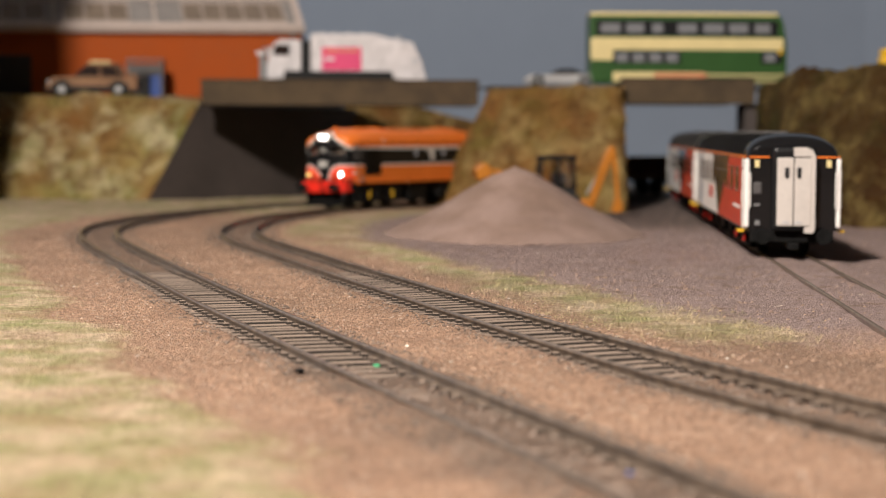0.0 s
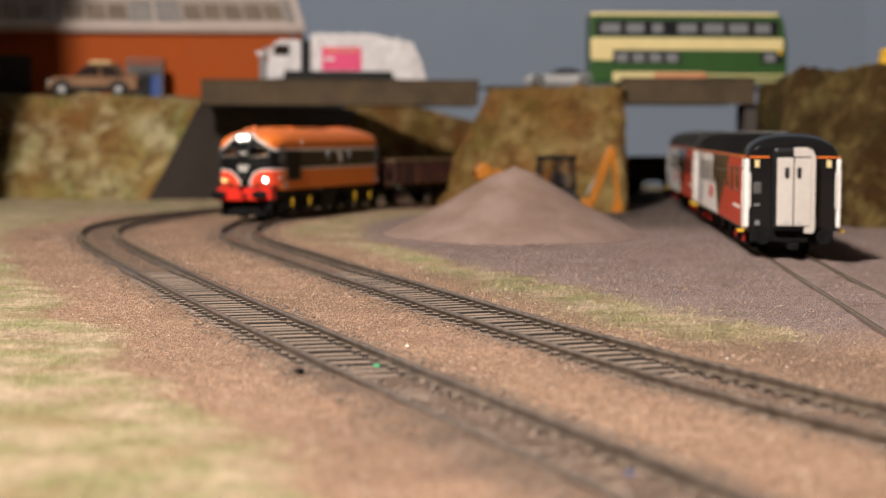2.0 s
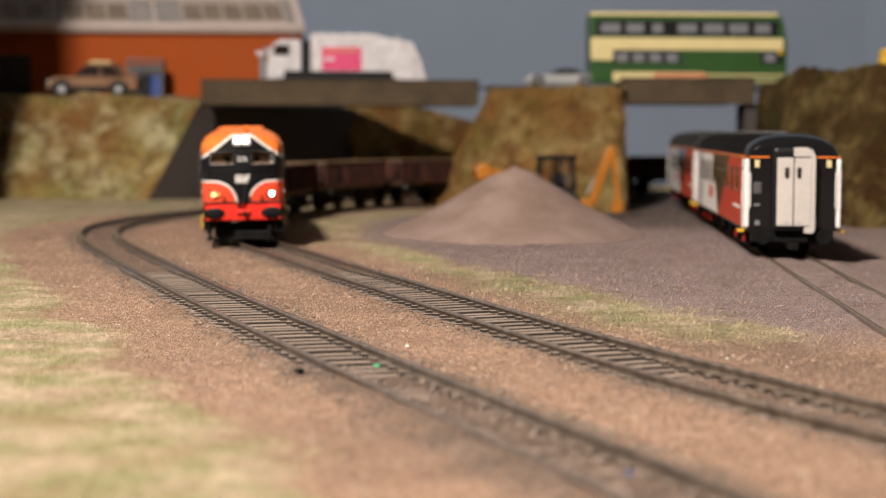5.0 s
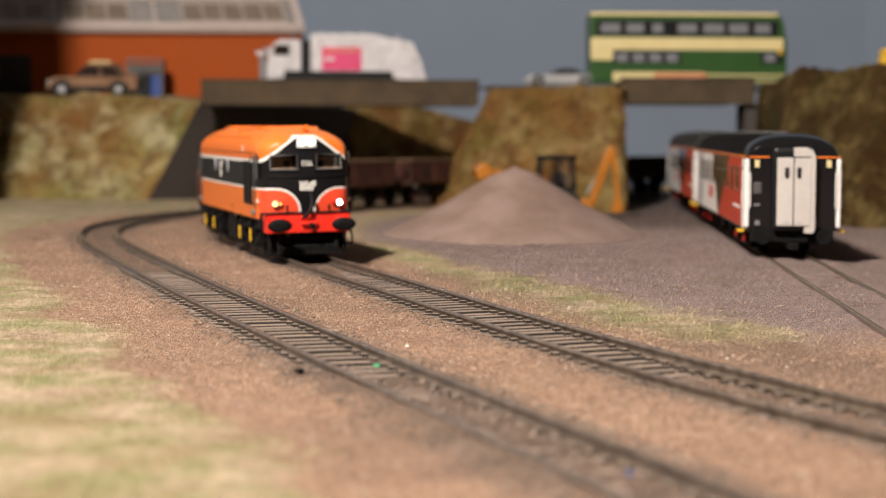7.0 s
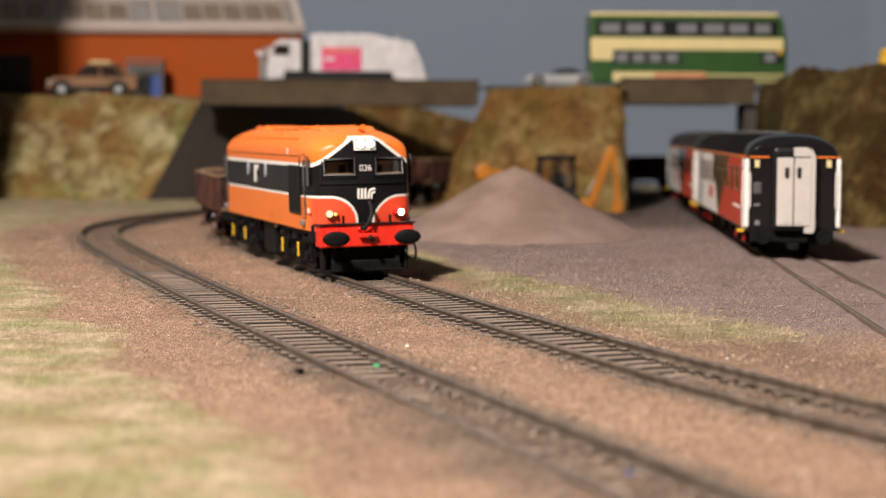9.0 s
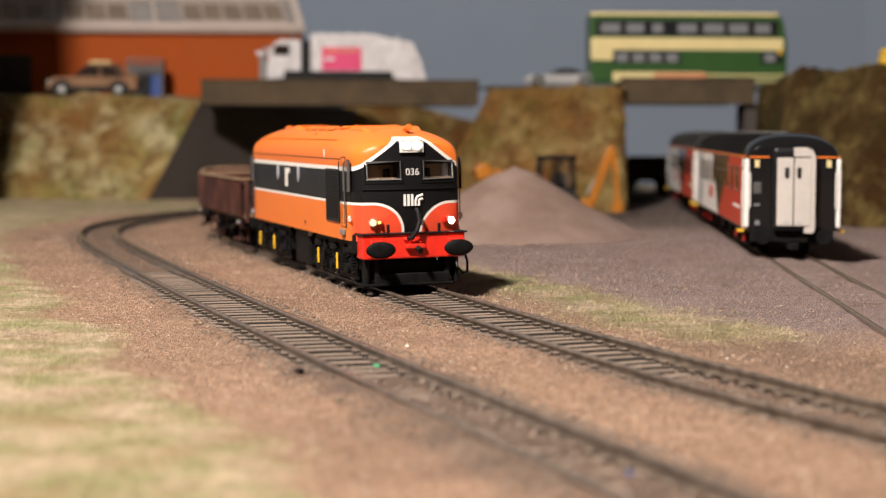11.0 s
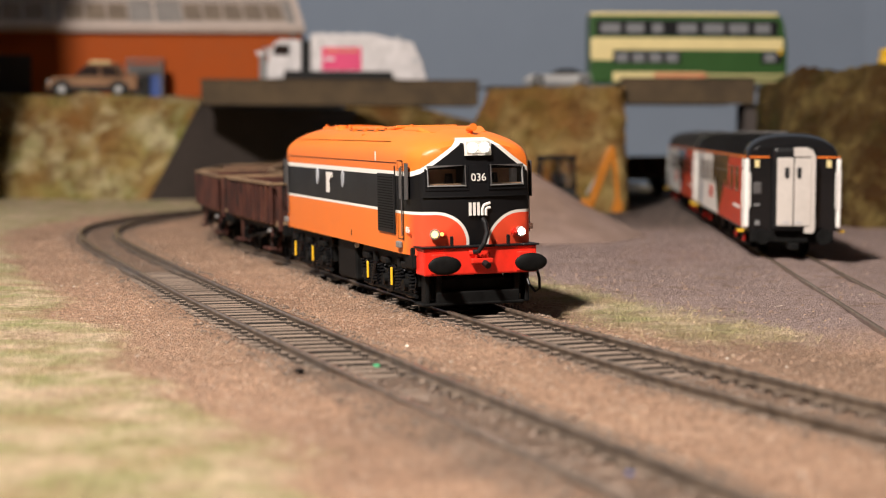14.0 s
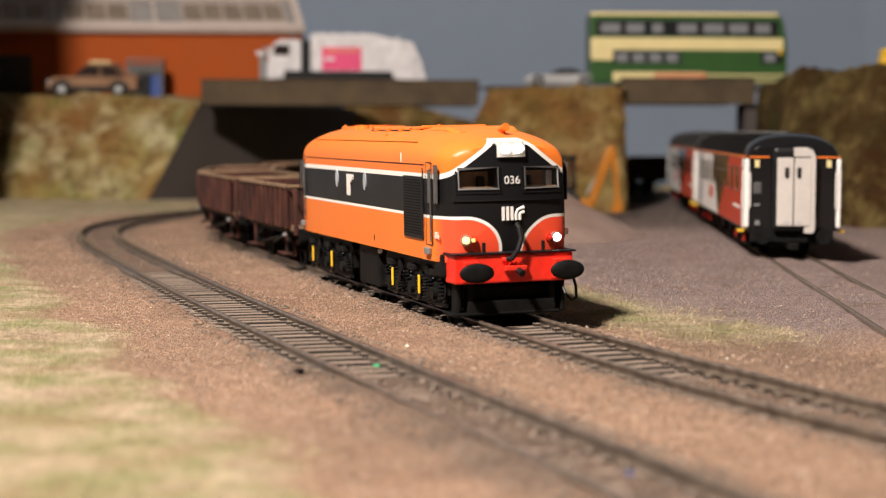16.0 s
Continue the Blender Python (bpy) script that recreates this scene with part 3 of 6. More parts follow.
def deck(name, x0, x1, y0, y1, z0, z1, label):
    t = thing(name, Matrix.Identity(4), label, "road bridge", "road bridges")
    part("deck_slab", one(box, x0 + 0.002, x1 - 0.002, y0 + 0.004, y1, z0 + 0.001, ROAD_Z - 0.0005, 0.0006), M["concrete"], t)
    part("edge_beam", one(box, x0, x1, y0, y0 + 0.004, z0, z1, 0.0006), M["concrete"], t, "brown weathered card edge beam")
    part("coping", one(box, x0 - 0.0008, x1 + 0.0008, y0 - 0.0008, y0 + 0.0048, z1, z1 + 0.0012, 0.0003), M["concrete"], t)
    n = max(3, int((x1 - x0) / 0.021))
    for i in range(n + 1):
        x = x0 + 0.001 + (x1 - x0 - 0.002) * i / n
        part("panel_rib", one(box, x - 0.0004, x + 0.0004, y0 - 0.0005, y0, z0 + 0.001, z1 - 0.0005), M["concrete"], t)
    return t


deck("road_bridge", -0.1719, 0.0245, 1.262, 1.390, 0.06565, 0.0829, "long brown card road bridge deck over the curved tracks")
DECK2 = deck("road_bridge", 0.1185, 0.2085, 1.195, 1.335, 0.0668, 0.0832, "short brown card road bridge deck over the siding")
part("abutment", one(box, 0.2030, 0.2300, 1.2, 1.235, GROUND_Z - 0.002, 0.0668, 0.0005), M["wingwall"], DECK2, "dark abutment of the bridge")
part("abutment", one(box, 0.1165, 0.1205, 1.192, 1.44, GROUND_Z - 0.002, 0.0668, 0.0005), M["wingwall"], DECK2, "dark abutment of the bridge")

solid("road_1", one(box, -0.170, 0.030, 1.268, 1.334, ROAD_Z - 0.0004, ROAD_Z, 0.0), M["tar"], "grey road surface across the long bridge", "road")
solid("road_2", one(box, 0.030, 0.6, 1.222, 1.334, ROAD_Z - 0.0004, ROAD_Z, 0.0), M["tar"], "grey road surface across the short bridge", "road")
# painted backdrop of the layout, in two boards that meet in a corner
solid("backdrop_1", one(box, -1.0, 0.3915, 1.66, 1.68, -0.1, 0.9), M["sky"], "plain blue grey painted backdrop board", "backdrop")
wall_between("backdrop_2", (0.3915, 1.66, 0), (1.1, 1.55, 0), -0.1, 0.9, 0.02, M["sky"], "plain blue grey painted backdrop board at the corner")
# added board out of view; its edge throws shade on the shed's left end
solid("wall_side_board", one(box, -0.95, -0.3250, 1.10, 1.12, -0.1, 0.6), M["sky"], "unseen board added to shade the left end of the shed", "wall")
solid("baseboard", one(box, -1.2, 1.2, -0.3, 1.75, -0.06, -0.012), M["concrete"], "plain layout baseboard under the scenery", "baseboard")
# the room around
solid("floor", one(box, -2.5, 2.5, -2.5, 2.5, -1.0, -0.9), M["concrete"], "plain room floor", "floor")
solid("ceiling", one(box, -2.5, 2.5, -2.5, 2.5, 1.6, 1.7), M["plaster"], "plain white room ceiling", "ceiling")
for nm, x0, x1, y0, y1 in (("wall_north", -2.5, 2.5, 2.4, 2.5), ("wall_south", -2.5, 2.5, -2.5, -2.4), ("wall_west", -2.5, -2.4, -2.4, 2.4), ("wall_east", 2.4, 2.5, -2.4, 2.4)):
    solid(nm, one(box, x0, x1, y0, y1, -0.9, 1.6), M["plaster"], "plain pale plaster room wall", "wall")


def heap():
    bm = bmesh.new()
    cx, cy, r, h = 0.0350, 0.872, 0.0655, 0.0366

    def place(u, v):
        a, k = u * 2 * math.pi, v
        rr = r * k * (1 + 0.05 * noise.noise(Vector((math.cos(a) * 1.3, math.sin(a) * 1.3, 2))))
        z = h * (1 - k) - 0.0012 * math.exp(-((k / 0.10) ** 2)) * 2.2 + 0.0030 * math.sin(k * math.pi) * -0.6
        p = Vector((cx + rr * math.cos(a), cy + rr * math.sin(a) * 1.15, GROUND_Z + z))
        return p + Vector((0, 0, 0.0006 * noise.noise(p * 120) + 0.0010 * noise.noise(p * 30) + 0.0002 * noise.noise(p * 700)))
    grid(bm, 150, 90, place)
    bmesh.ops.remove_doubles(bm, verts=bm.verts, dist=0.00005)
    ob = new("sand_pile", mesh_of(bm, "sand_pile", M["heap"], True))
    tagged(ob, "conical pile of fine pinkish grey sand", "sand pile")


heap()


# ---- loose scatter: stones, turf fibres, specks ----
def ground_height():
    pts, grass, yard, dirt_shade, df, do = GROUND
    me = bpy.data.objects["ground"].data
    co = np.empty(len(me.vertices) * 3)
    me.vertices.foreach_get("co", co)
    return co.reshape(-1, 3)[:, 2]


GZ = ground_height()
GXS, GYS = np.unique(GROUND[0][:, 0]), np.unique(GROUND[0][:, 1])


def height_at(p):
    i = np.clip(np.searchsorted(GXS, p[:, 0]), 1, len(GXS) - 1)
    j = np.clip(np.searchsorted(GYS, p[:, 1]), 1, len(GYS) - 1)
    z = GZ.reshape(len(GYS), len(GXS))
    u = (p[:, 0] - GXS[i - 1]) / (GXS[i] - GXS[i - 1])
    v = (p[:, 1] - GYS[j - 1]) / (GYS[j] - GYS[j - 1])
    return z[j - 1, i - 1] * (1 - u) * (1 - v) + z[j - 1, i] * u * (1 - v) + z[j, i - 1] * (1 - u) * v + z[j, i] * u * v


def stones(name, p, lo, hi, mat, label):
    rng = np.random.RandomState(len(p))
    unit = np.array([(1, 0, 0), (-1, 0, 0), (0, 1, 0), (0, -1, 0), (0, 0, 1), (0, 0, -1)], float)
    tri = np.array([(0, 2, 4), (2, 1, 4), (1, 3, 4), (3, 0, 4), (2, 0, 5), (1, 2, 5), (3, 1, 5), (0, 3, 5)])
    size = lo + (hi - lo) * rng.rand(len(p)) ** 2.5
    z = height_at(p)
    ang = rng.rand(len(p)) * 6.28
    v = unit[None] * (0.6 + 0.8 * rng.rand(len(p), 6, 1)) * size[:, None, None] * np.array([1, 1, 0.7])
    x = v[..., 0] * np.cos(ang)[:, None] - v[..., 1] * np.sin(ang)[:, None]
    y = v[..., 0] * np.sin(ang)[:, None] + v[..., 1] * np.cos(ang)[:, None]
    co = np.stack([x + p[:, :1], y + p[:, 1:2], v[..., 2] + z[:, None] + size[:, None] * 0.25], -1).reshape(-1, 3)
    fs = (tri[None] + 6 * np.arange(len(p))[:, None, None]).reshape(-1, 3)
    me = bpy.data.meshes.new(name)
    me.from_pydata(co.tolist(), [], fs.tolist())
    me.materials.append(mat)
    return tagged(new(name, me), label, "stones", kind="stuff")


def scatter():
    rng = np.random.RandomState(4)
    # more points where the view is near
    d = 0.16 + 0.85 * rng.rand(90000) ** 1.3
    p = np.c_[(rng.rand(len(d)) * 2 - 1) * (0.262 * d + 0.01), d]
    grass, yard, dirt_shade, df, do, ds = cover_at(p)
    inner = (np.abs(df) < 0.0150) | (np.abs(do) < 0.0150)
    shoulder = ((np.abs(df) > 0.0110) & (np.abs(df) < 0.018)) | ((np.abs(do) > 0.0110) & (np.abs(do) < 0.018))
    free = ~inner & (grass < 0.4) & (rng.rand(len(p)) < np.where(yard > 0.5, 0.08, 0.28))
    stones("ballast_scatter", p[free], 0.00016, 0.00060, scatter_mat("earth_stones", (0.17, 0.10, 0.065), (0.33, 0.215, 0.15), (0.47, 0.335, 0.25)), "fine brown ballast grains lying on the ground")
    stones("ballast_stones", p[shoulder & (rng.rand(len(p)) < 0.8)], 0.00022, 0.00075, scatter_mat("shoulder_stones", (0.06, 0.043, 0.033), (0.16, 0.115, 0.088), (0.29, 0.215, 0.165)), "grey brown ballast stones beside the sleepers")
    mid = ((np.abs(df) < 0.0072) | (np.abs(do) < 0.0072)) & (rng.rand(len(p)) < 0.30 - 0.21 * smooth01(p[:, 1], 0.38, 0.44))
    stones("ballast_infill", p[mid], 0.00022, 0.00095, scatter_mat("infill_stones", (0.09, 0.066, 0.05), (0.17, 0.126, 0.10), (0.27, 0.20, 0.16)), "brown ballast between the rails")
    # tiny white stones stand in for bright glints
    stones("pale_specks", p[free & (rng.rand(len(p)) < 0.007)], 0.00022, 0.00050, paint("speck_white", (0.75, 0.70, 0.62), 0.3), "scattered white specks standing in for glints on the earth")
    chips = (yard > 0.6) & (np.abs(df) > 0.03) & (rng.rand(len(p)) < 0.045)
    stones("yard_chips", p[chips], 0.00022, 0.00080, scatter_mat("yard_chip", (0.10, 0.06, 0.045), (0.22, 0.14, 0.11), (0.42, 0.31, 0.27)), "dark red brown chips lying on the grey gravel yard")
    keep = rng.rand(len(p)) < np.clip((grass - 0.06) * 2.0, 0, 1)
    pick = keep & (np.abs(df) > 0.018) & (np.abs(do) > 0.018)
    q, tuft = np.repeat(p[pick], 3, axis=0), np.repeat((np.abs(df) < 0.09)[pick] & (df[pick] > 0), 3)
    n = len(q)
    q = q + rng.normal(0, 0.0011, (n, 2))
    z = height_at(q)
    ang, tilt = rng.rand(n) * 6.28, 0.75 + 0.72 * rng.rand(n)
    ln = (0.0007 + 0.0022 * rng.rand(n) ** 1.6) * np.where(tuft, 1.75, 1.0)
    way = np.c_[np.cos(ang) * np.sin(tilt), np.sin(ang) * np.sin(tilt), np.cos(tilt)] * ln[:, None]
    side = np.c_[-np.sin(ang), np.cos(ang), np.zeros(n)] * 0.000045
    b = np.c_[q, z - 0.0002]
    bend = np.c_[np.zeros(n), np.zeros(n), -0.25 * ln]
    co = np.stack([b - side, b + side, b + way * 0.55 + side * 0.8, b + way * 0.55 - side * 0.8, b + way + bend], 1).reshape(-1, 3)
    k = 5 * np.arange(n)[:, None]
    fs = (k + np.array([[0, 1, 2, 3]])).tolist() + (k + np.array([[3, 2, 4]])).tolist()
    me = bpy.data.meshes.new("static_grass")
    me.from_pydata(co.tolist(), [], fs)
    me.materials.append(grass_mat())
    tagged(new("static_grass", me), "short green and straw coloured static grass fibres", "grass", kind="stuff")


scatter()


def straw_litter():
    """Loose pale fibres lying about on turf and earth."""
    rng = np.random.RandomState(11)
    d = 0.3 + 0.5 * rng.rand(700)
    p = np.c_[(rng.rand(len(d)) * 2 - 1) * 0.24 * d, d]
    grass, yard, dirt_shade, df, do, ds = cover_at(p)
    p = p[(np.abs(df) > 0.012) & (np.abs(do) > 0.012) & (rng.rand(len(p)) < np.where(yard > 0.5, 0.15, 0.3 + grass))]
    n = len(p)
    ang, ln = rng.rand(n) * 6.28, 0.0008 + 0.0020 * rng.rand(n) ** 2
    a = np.c_[p, height_at(p) + 0.0003]
    w = np.c_[np.cos(ang), np.sin(ang), rng.rand(n) * 0.3] * ln[:, None]
    side = np.c_[-np.sin(ang), np.cos(ang), np.zeros(n)] * 0.000045
    up = np.c_[np.zeros((n, 2)), np.full(n, 0.00008)]
    co = np.stack([a - side, a + side, a + up, a + w - side, a + w + side, a + w + up], 1).reshape(-1, 3)
    k = 6 * np.arange(n)[:, None]
    fs = [f for quad in ((0, 1, 4, 3), (1, 2, 5, 4), (2, 0, 3, 5)) for f in (k + np.array([quad])).tolist()]
    me = bpy.data.meshes.new("straw_litter")
    me.from_pydata(co.tolist(), [], fs)
    me.materials.append(scatter_mat("straw_pale", (0.40, 0.28, 0.17), (0.58, 0.46, 0.31), (0.78, 0.70, 0.56)))
    tagged(new("straw_litter", me), "loose pale straw fibres lying on the turf and earth", "straw", kind="stuff")


straw_litter()


def speck(x, y, r, mat, label):
    """A crumb of stray litter on the ground."""
    bm = bmesh.new()
    bmesh.ops.create_icosphere(bm, subdivisions=1, radius=r)
    for v in bm.verts:
        v.co *= 0.7 + 0.6 * noise.random()
        v.co.z *= 0.6
    ob = new("litter_crumb", mesh_of(bm, "litter_crumb", mat))
    ob.location = (x, y, float(height_at(np.array([[x, y]]))[0]) + r * 0.7)
    tagged(ob, label, "litter crumb")


speck(-0.0140, 0.3810, 0.0010, paint("crumb_green", (0.02, 0.30, 0.12), 0.5), "small green crumb between the rails")
speck(0.0278, 0.2600, 0.0006, paint("crumb_blue", (0.16, 0.22, 0.50), 0.5), "small blue crumb beside the rail")
speck(0.0125, 0.4760, 0.00055, paint("crumb_indigo", (0.06, 0.08, 0.5), 0.5), "tiny blue crumb on the track")
speck(-0.0291, 0.3590, 0.0011, M["black"], "dark brown crumb on the earth beside the track")
speck(0.0105, 0.4590, 0.00085, M["paleglass"], "small pale glossy speck beside the rail")
speck(0.0175, 0.4400, 0.00085, M["paleglass"], "small pale glossy speck beside the rail")


# ---- locomotive ----
XM, HALF = 0.017, 0.0852


def nose_x(y, z):
    """How far the end of the body reaches at a place on its face."""
    return 0.0990 + 0.0034 * (1 - min(1, (y / 0.0155) ** 2)) - max(0.0, z - 0.0300) * 0.10


def body_bm():
    bm = bmesh.new()
    stations = []
    for u in (0.0, 0.0012, 0.0028, 0.005, 0.008, 0.012, 0.017, 0.024, 0.034, 0.05):
        w = 0.0178 - 0.0027 * (1 - min(1, u / 0.0125)) ** 2.2
        h = 0.0494 - 0.0036 * (1 - min(1, u / 0.030)) ** 1.9
        stations.append((HALF - 0.0032 - u, w, h))
    stations = [(x, w, h) for x, w, h in stations] + [(0.0, 0.0178, 0.0494)] + [(-x, w, h) for x, w, h in stations[::-1]]

    def ring(w, h):
        zs = [0.0150, 0.0175, 0.022, 0.026, 0.031, 0.0365, 0.0385]
        pts = [(-w, z) for z in zs]
        for i in range(0, 25):
            a = math.pi * i / 24
            c, s = math.cos(a), math.sin(a)
            pts.append((-w * math.copysign(abs(c) ** 0.78, c), 0.0400 + (h - 0.0400) * abs(s) ** 0.86))
        return pts + [(w, z) for z in zs[::-1]]

    def lean(x, z):
        e = max(0.0, abs(x) - (HALF - 0.02)) / 0.02
        return math.copysign(abs(x) - e * max(0, z - 0.03) * 0.10, x)
    rings = [[bm.verts.new((XM + lean(x, z), y, z)) for y, z in ring(w, h)] for x, w, h in stations]
    n = len(rings[0])
    for r0, r1 in zip(rings, rings[1:]):
        for i in range(n - 1):
            bm.faces.new((r0[i], r0[i + 1], r1[i + 1], r1[i]))
        bm.faces.new((r0[n - 1], r0[0], r1[0], r1[n - 1]))
    # rounded end caps in shrinking rings
    for k, rg in ((1, rings[0]), (-1, rings[-1])):
        prev = rg
        for f in (0.93, 0.84, 0.7, 0.5, 0.3, 0.12):
            cur = []
            for v in rg:
                y, z = v.co.y * f, 0.030 + (v.co.z - 0.030) * f
                cur.append(bm.verts.new((XM + k * (nose_x(y, z) - XM + (-0.0 if k > 0 else 0.0)), y, z)))
            for i in range(n - 1):
                bm.faces.new((prev[i], prev[i + 1], cur[i + 1], cur[i]))
            bm.faces.new((prev[n - 1], prev[0], cur[0], cur[n - 1]))
            prev = cur
        bm.faces.new(prev)
    return bm


def carve(ob, corner, x0, x1):
    """Cut an opening with the given corners in y, z through a body from x0 to x1."""
    bm = bmesh.new()
    a, b = [[bm.verts.new((x, y, z)) for y, z in corner] for x in (x0, x1)]
    bm.faces.new(a), bm.faces.new(b[::-1])
    for i in range(4):
        bm.faces.new((a[i], b[i], b[(i + 1) % 4], a[(i + 1) % 4]))
    cutter = new("cutter", mesh_of(bm, "cutter", M["black"]))
    mod = ob.modifiers.new("opening", "BOOLEAN")
    mod.object, mod.operation, mod.solver = cutter, "DIFFERENCE", "EXACT"
    bpy.context.view_layer.update()
    me = bpy.data.meshes.new_from_object(ob.evaluated_get(bpy.context.evaluated_depsgraph_get()))
    me.set_sharp_from_angle(angle=radians(38))
    ob.modifiers.clear()
    ob.data = me
    bpy.data.objects.remove(cutter)


def helix(x, y, z0, z1, r, turns, wire):
    n = turns * 9
    return tube([(x + r * math.cos(2 * math.pi * k / 9), y + r * math.sin(2 * math.pi * k / 9), z0 + (z1 - z0) * k / n) for k in range(n + 1)], wire, 5)


def on_nose(y, z, out=0.0002):
    e = 1e-4
    dx, dz = (nose_x(y + e, z) - nose_x(y - e, z)) / (2 * e), (nose_x(y, z + e) - nose_x(y, z - e)) / (2 * e)
    nrm = Vector((1, -dx, -dz)).normalized()
    return Vector((nose_x(y, z), y, z)) + nrm * out, nrm


def nose_panel(y0, y1, z0, z1, out, thick, skew=0.0, nu=8, nv=5):
    """A thin plate that follows the nose; skew lowers its outer top corner."""
    bm = bmesh.new()

    def place(o):
        def at(u, v):
            y = y0 + (y1 - y0) * u
            top = z1 - skew * abs(y) / 0.0150
            return on_nose(y, z0 + (top - z0) * v, o)[0]
        return at
    a, b = grid(bm, nu, nv, place(out)), grid(bm, nu, nv, place(out - thick))
    for j in range(nv):
        for i in (0, nu):
            bm.faces.new((a[j][i], a[j + 1][i], b[j + 1][i], b[j][i]))
    for i in range(nu):
        for j in (0, nv):
            bm.faces.new((a[j][i], a[j][i + 1], b[j][i + 1], b[j][i]))
    return bm


def tube(points, r, seg=8):
    bm = bmesh.new()
    p = [Vector(q) for q in points]
    rings = []
    for i, q in enumerate(p):
        d = (p[min(i + 1, len(p) - 1)] - p[max(i - 1, 0)]).normalized()
        a = d.orthogonal().normalized() if i == 0 else (prev - d * prev.dot(d)).normalized()
        prev = a
        b = d.cross(a)
        rings.append([bm.verts.new(q + (a * math.cos(2 * math.pi * k / seg) + b * math.sin(2 * math.pi * k / seg)) * r) for k in range(seg)])
    for r0, r1 in zip(rings, rings[1:]):
        for k in range(seg):
            bm.faces.new((r0[k], r0[(k + 1) % seg], r1[(k + 1) % seg], r1[k]))
    bm.faces.new(rings[0]), bm.faces.new(rings[-1][::-1])
    return bm


def wheel_bm(r, width=0.0028):
    """A spoked-looking disc wheel with tyre and flange on the y axis."""
    bm = bmesh.new()
    prof = [(0.0, 0.0008), (0.25, 0.0011), (0.30, 0.0004), (0.78, 0.0003), (0.82, 0.0011), (0.99, 0.0012), (1.0, 0.0008), (1.0, -0.0012), (1.12, -0.0014), (1.12, -0.0019), (0.8, -0.0019), (0.0, -0.0012)]
    seg = 24
    rings = [[bm.verts.new((r * f * math.cos(2 * math.pi * k / seg), o, r * f * math.sin(2 * math.pi * k / seg))) for k in range(seg)] for f, o in prof if f > 0]
    for r0, r1 in zip(rings, rings[1:]):
        for k in range(seg):
            bm.faces.new((r0[k], r0[(k + 1) % seg], r1[(k + 1) % seg], r1[k]))
    bm.faces.new(rings[0]), bm.faces.new(rings[-1][::-1])
    return bm


def loft(bm, sections):
    rings = [[bm.verts.new((x, y, z)) for y, z in pts] for x, pts in sections]
    n = len(rings[0])
    for r0, r1 in zip(rings, rings[1:]):
        for i in range(n):
            bm.faces.new((r0[i], r0[(i + 1) % n], r1[(i + 1) % n], r1[i]))
    bm.faces.new(rings[0][::-1]), bm.faces.new(rings[-1])


def hull(sections):
    """Loft through (x, half width, z bottom, z top, rounding) frames."""
    bm = bmesh.new()
    rows = []
    for x, w, za, zb, c in sections:
        rows.append((x, [(-w + c * 0.4, za), (-w, za + c), (-w, zb - c), (-w + c, zb), (w - c, zb), (w, zb - c), (w, za + c), (w - c * 0.4, za)]))
    loft(bm, rows)
    return bm


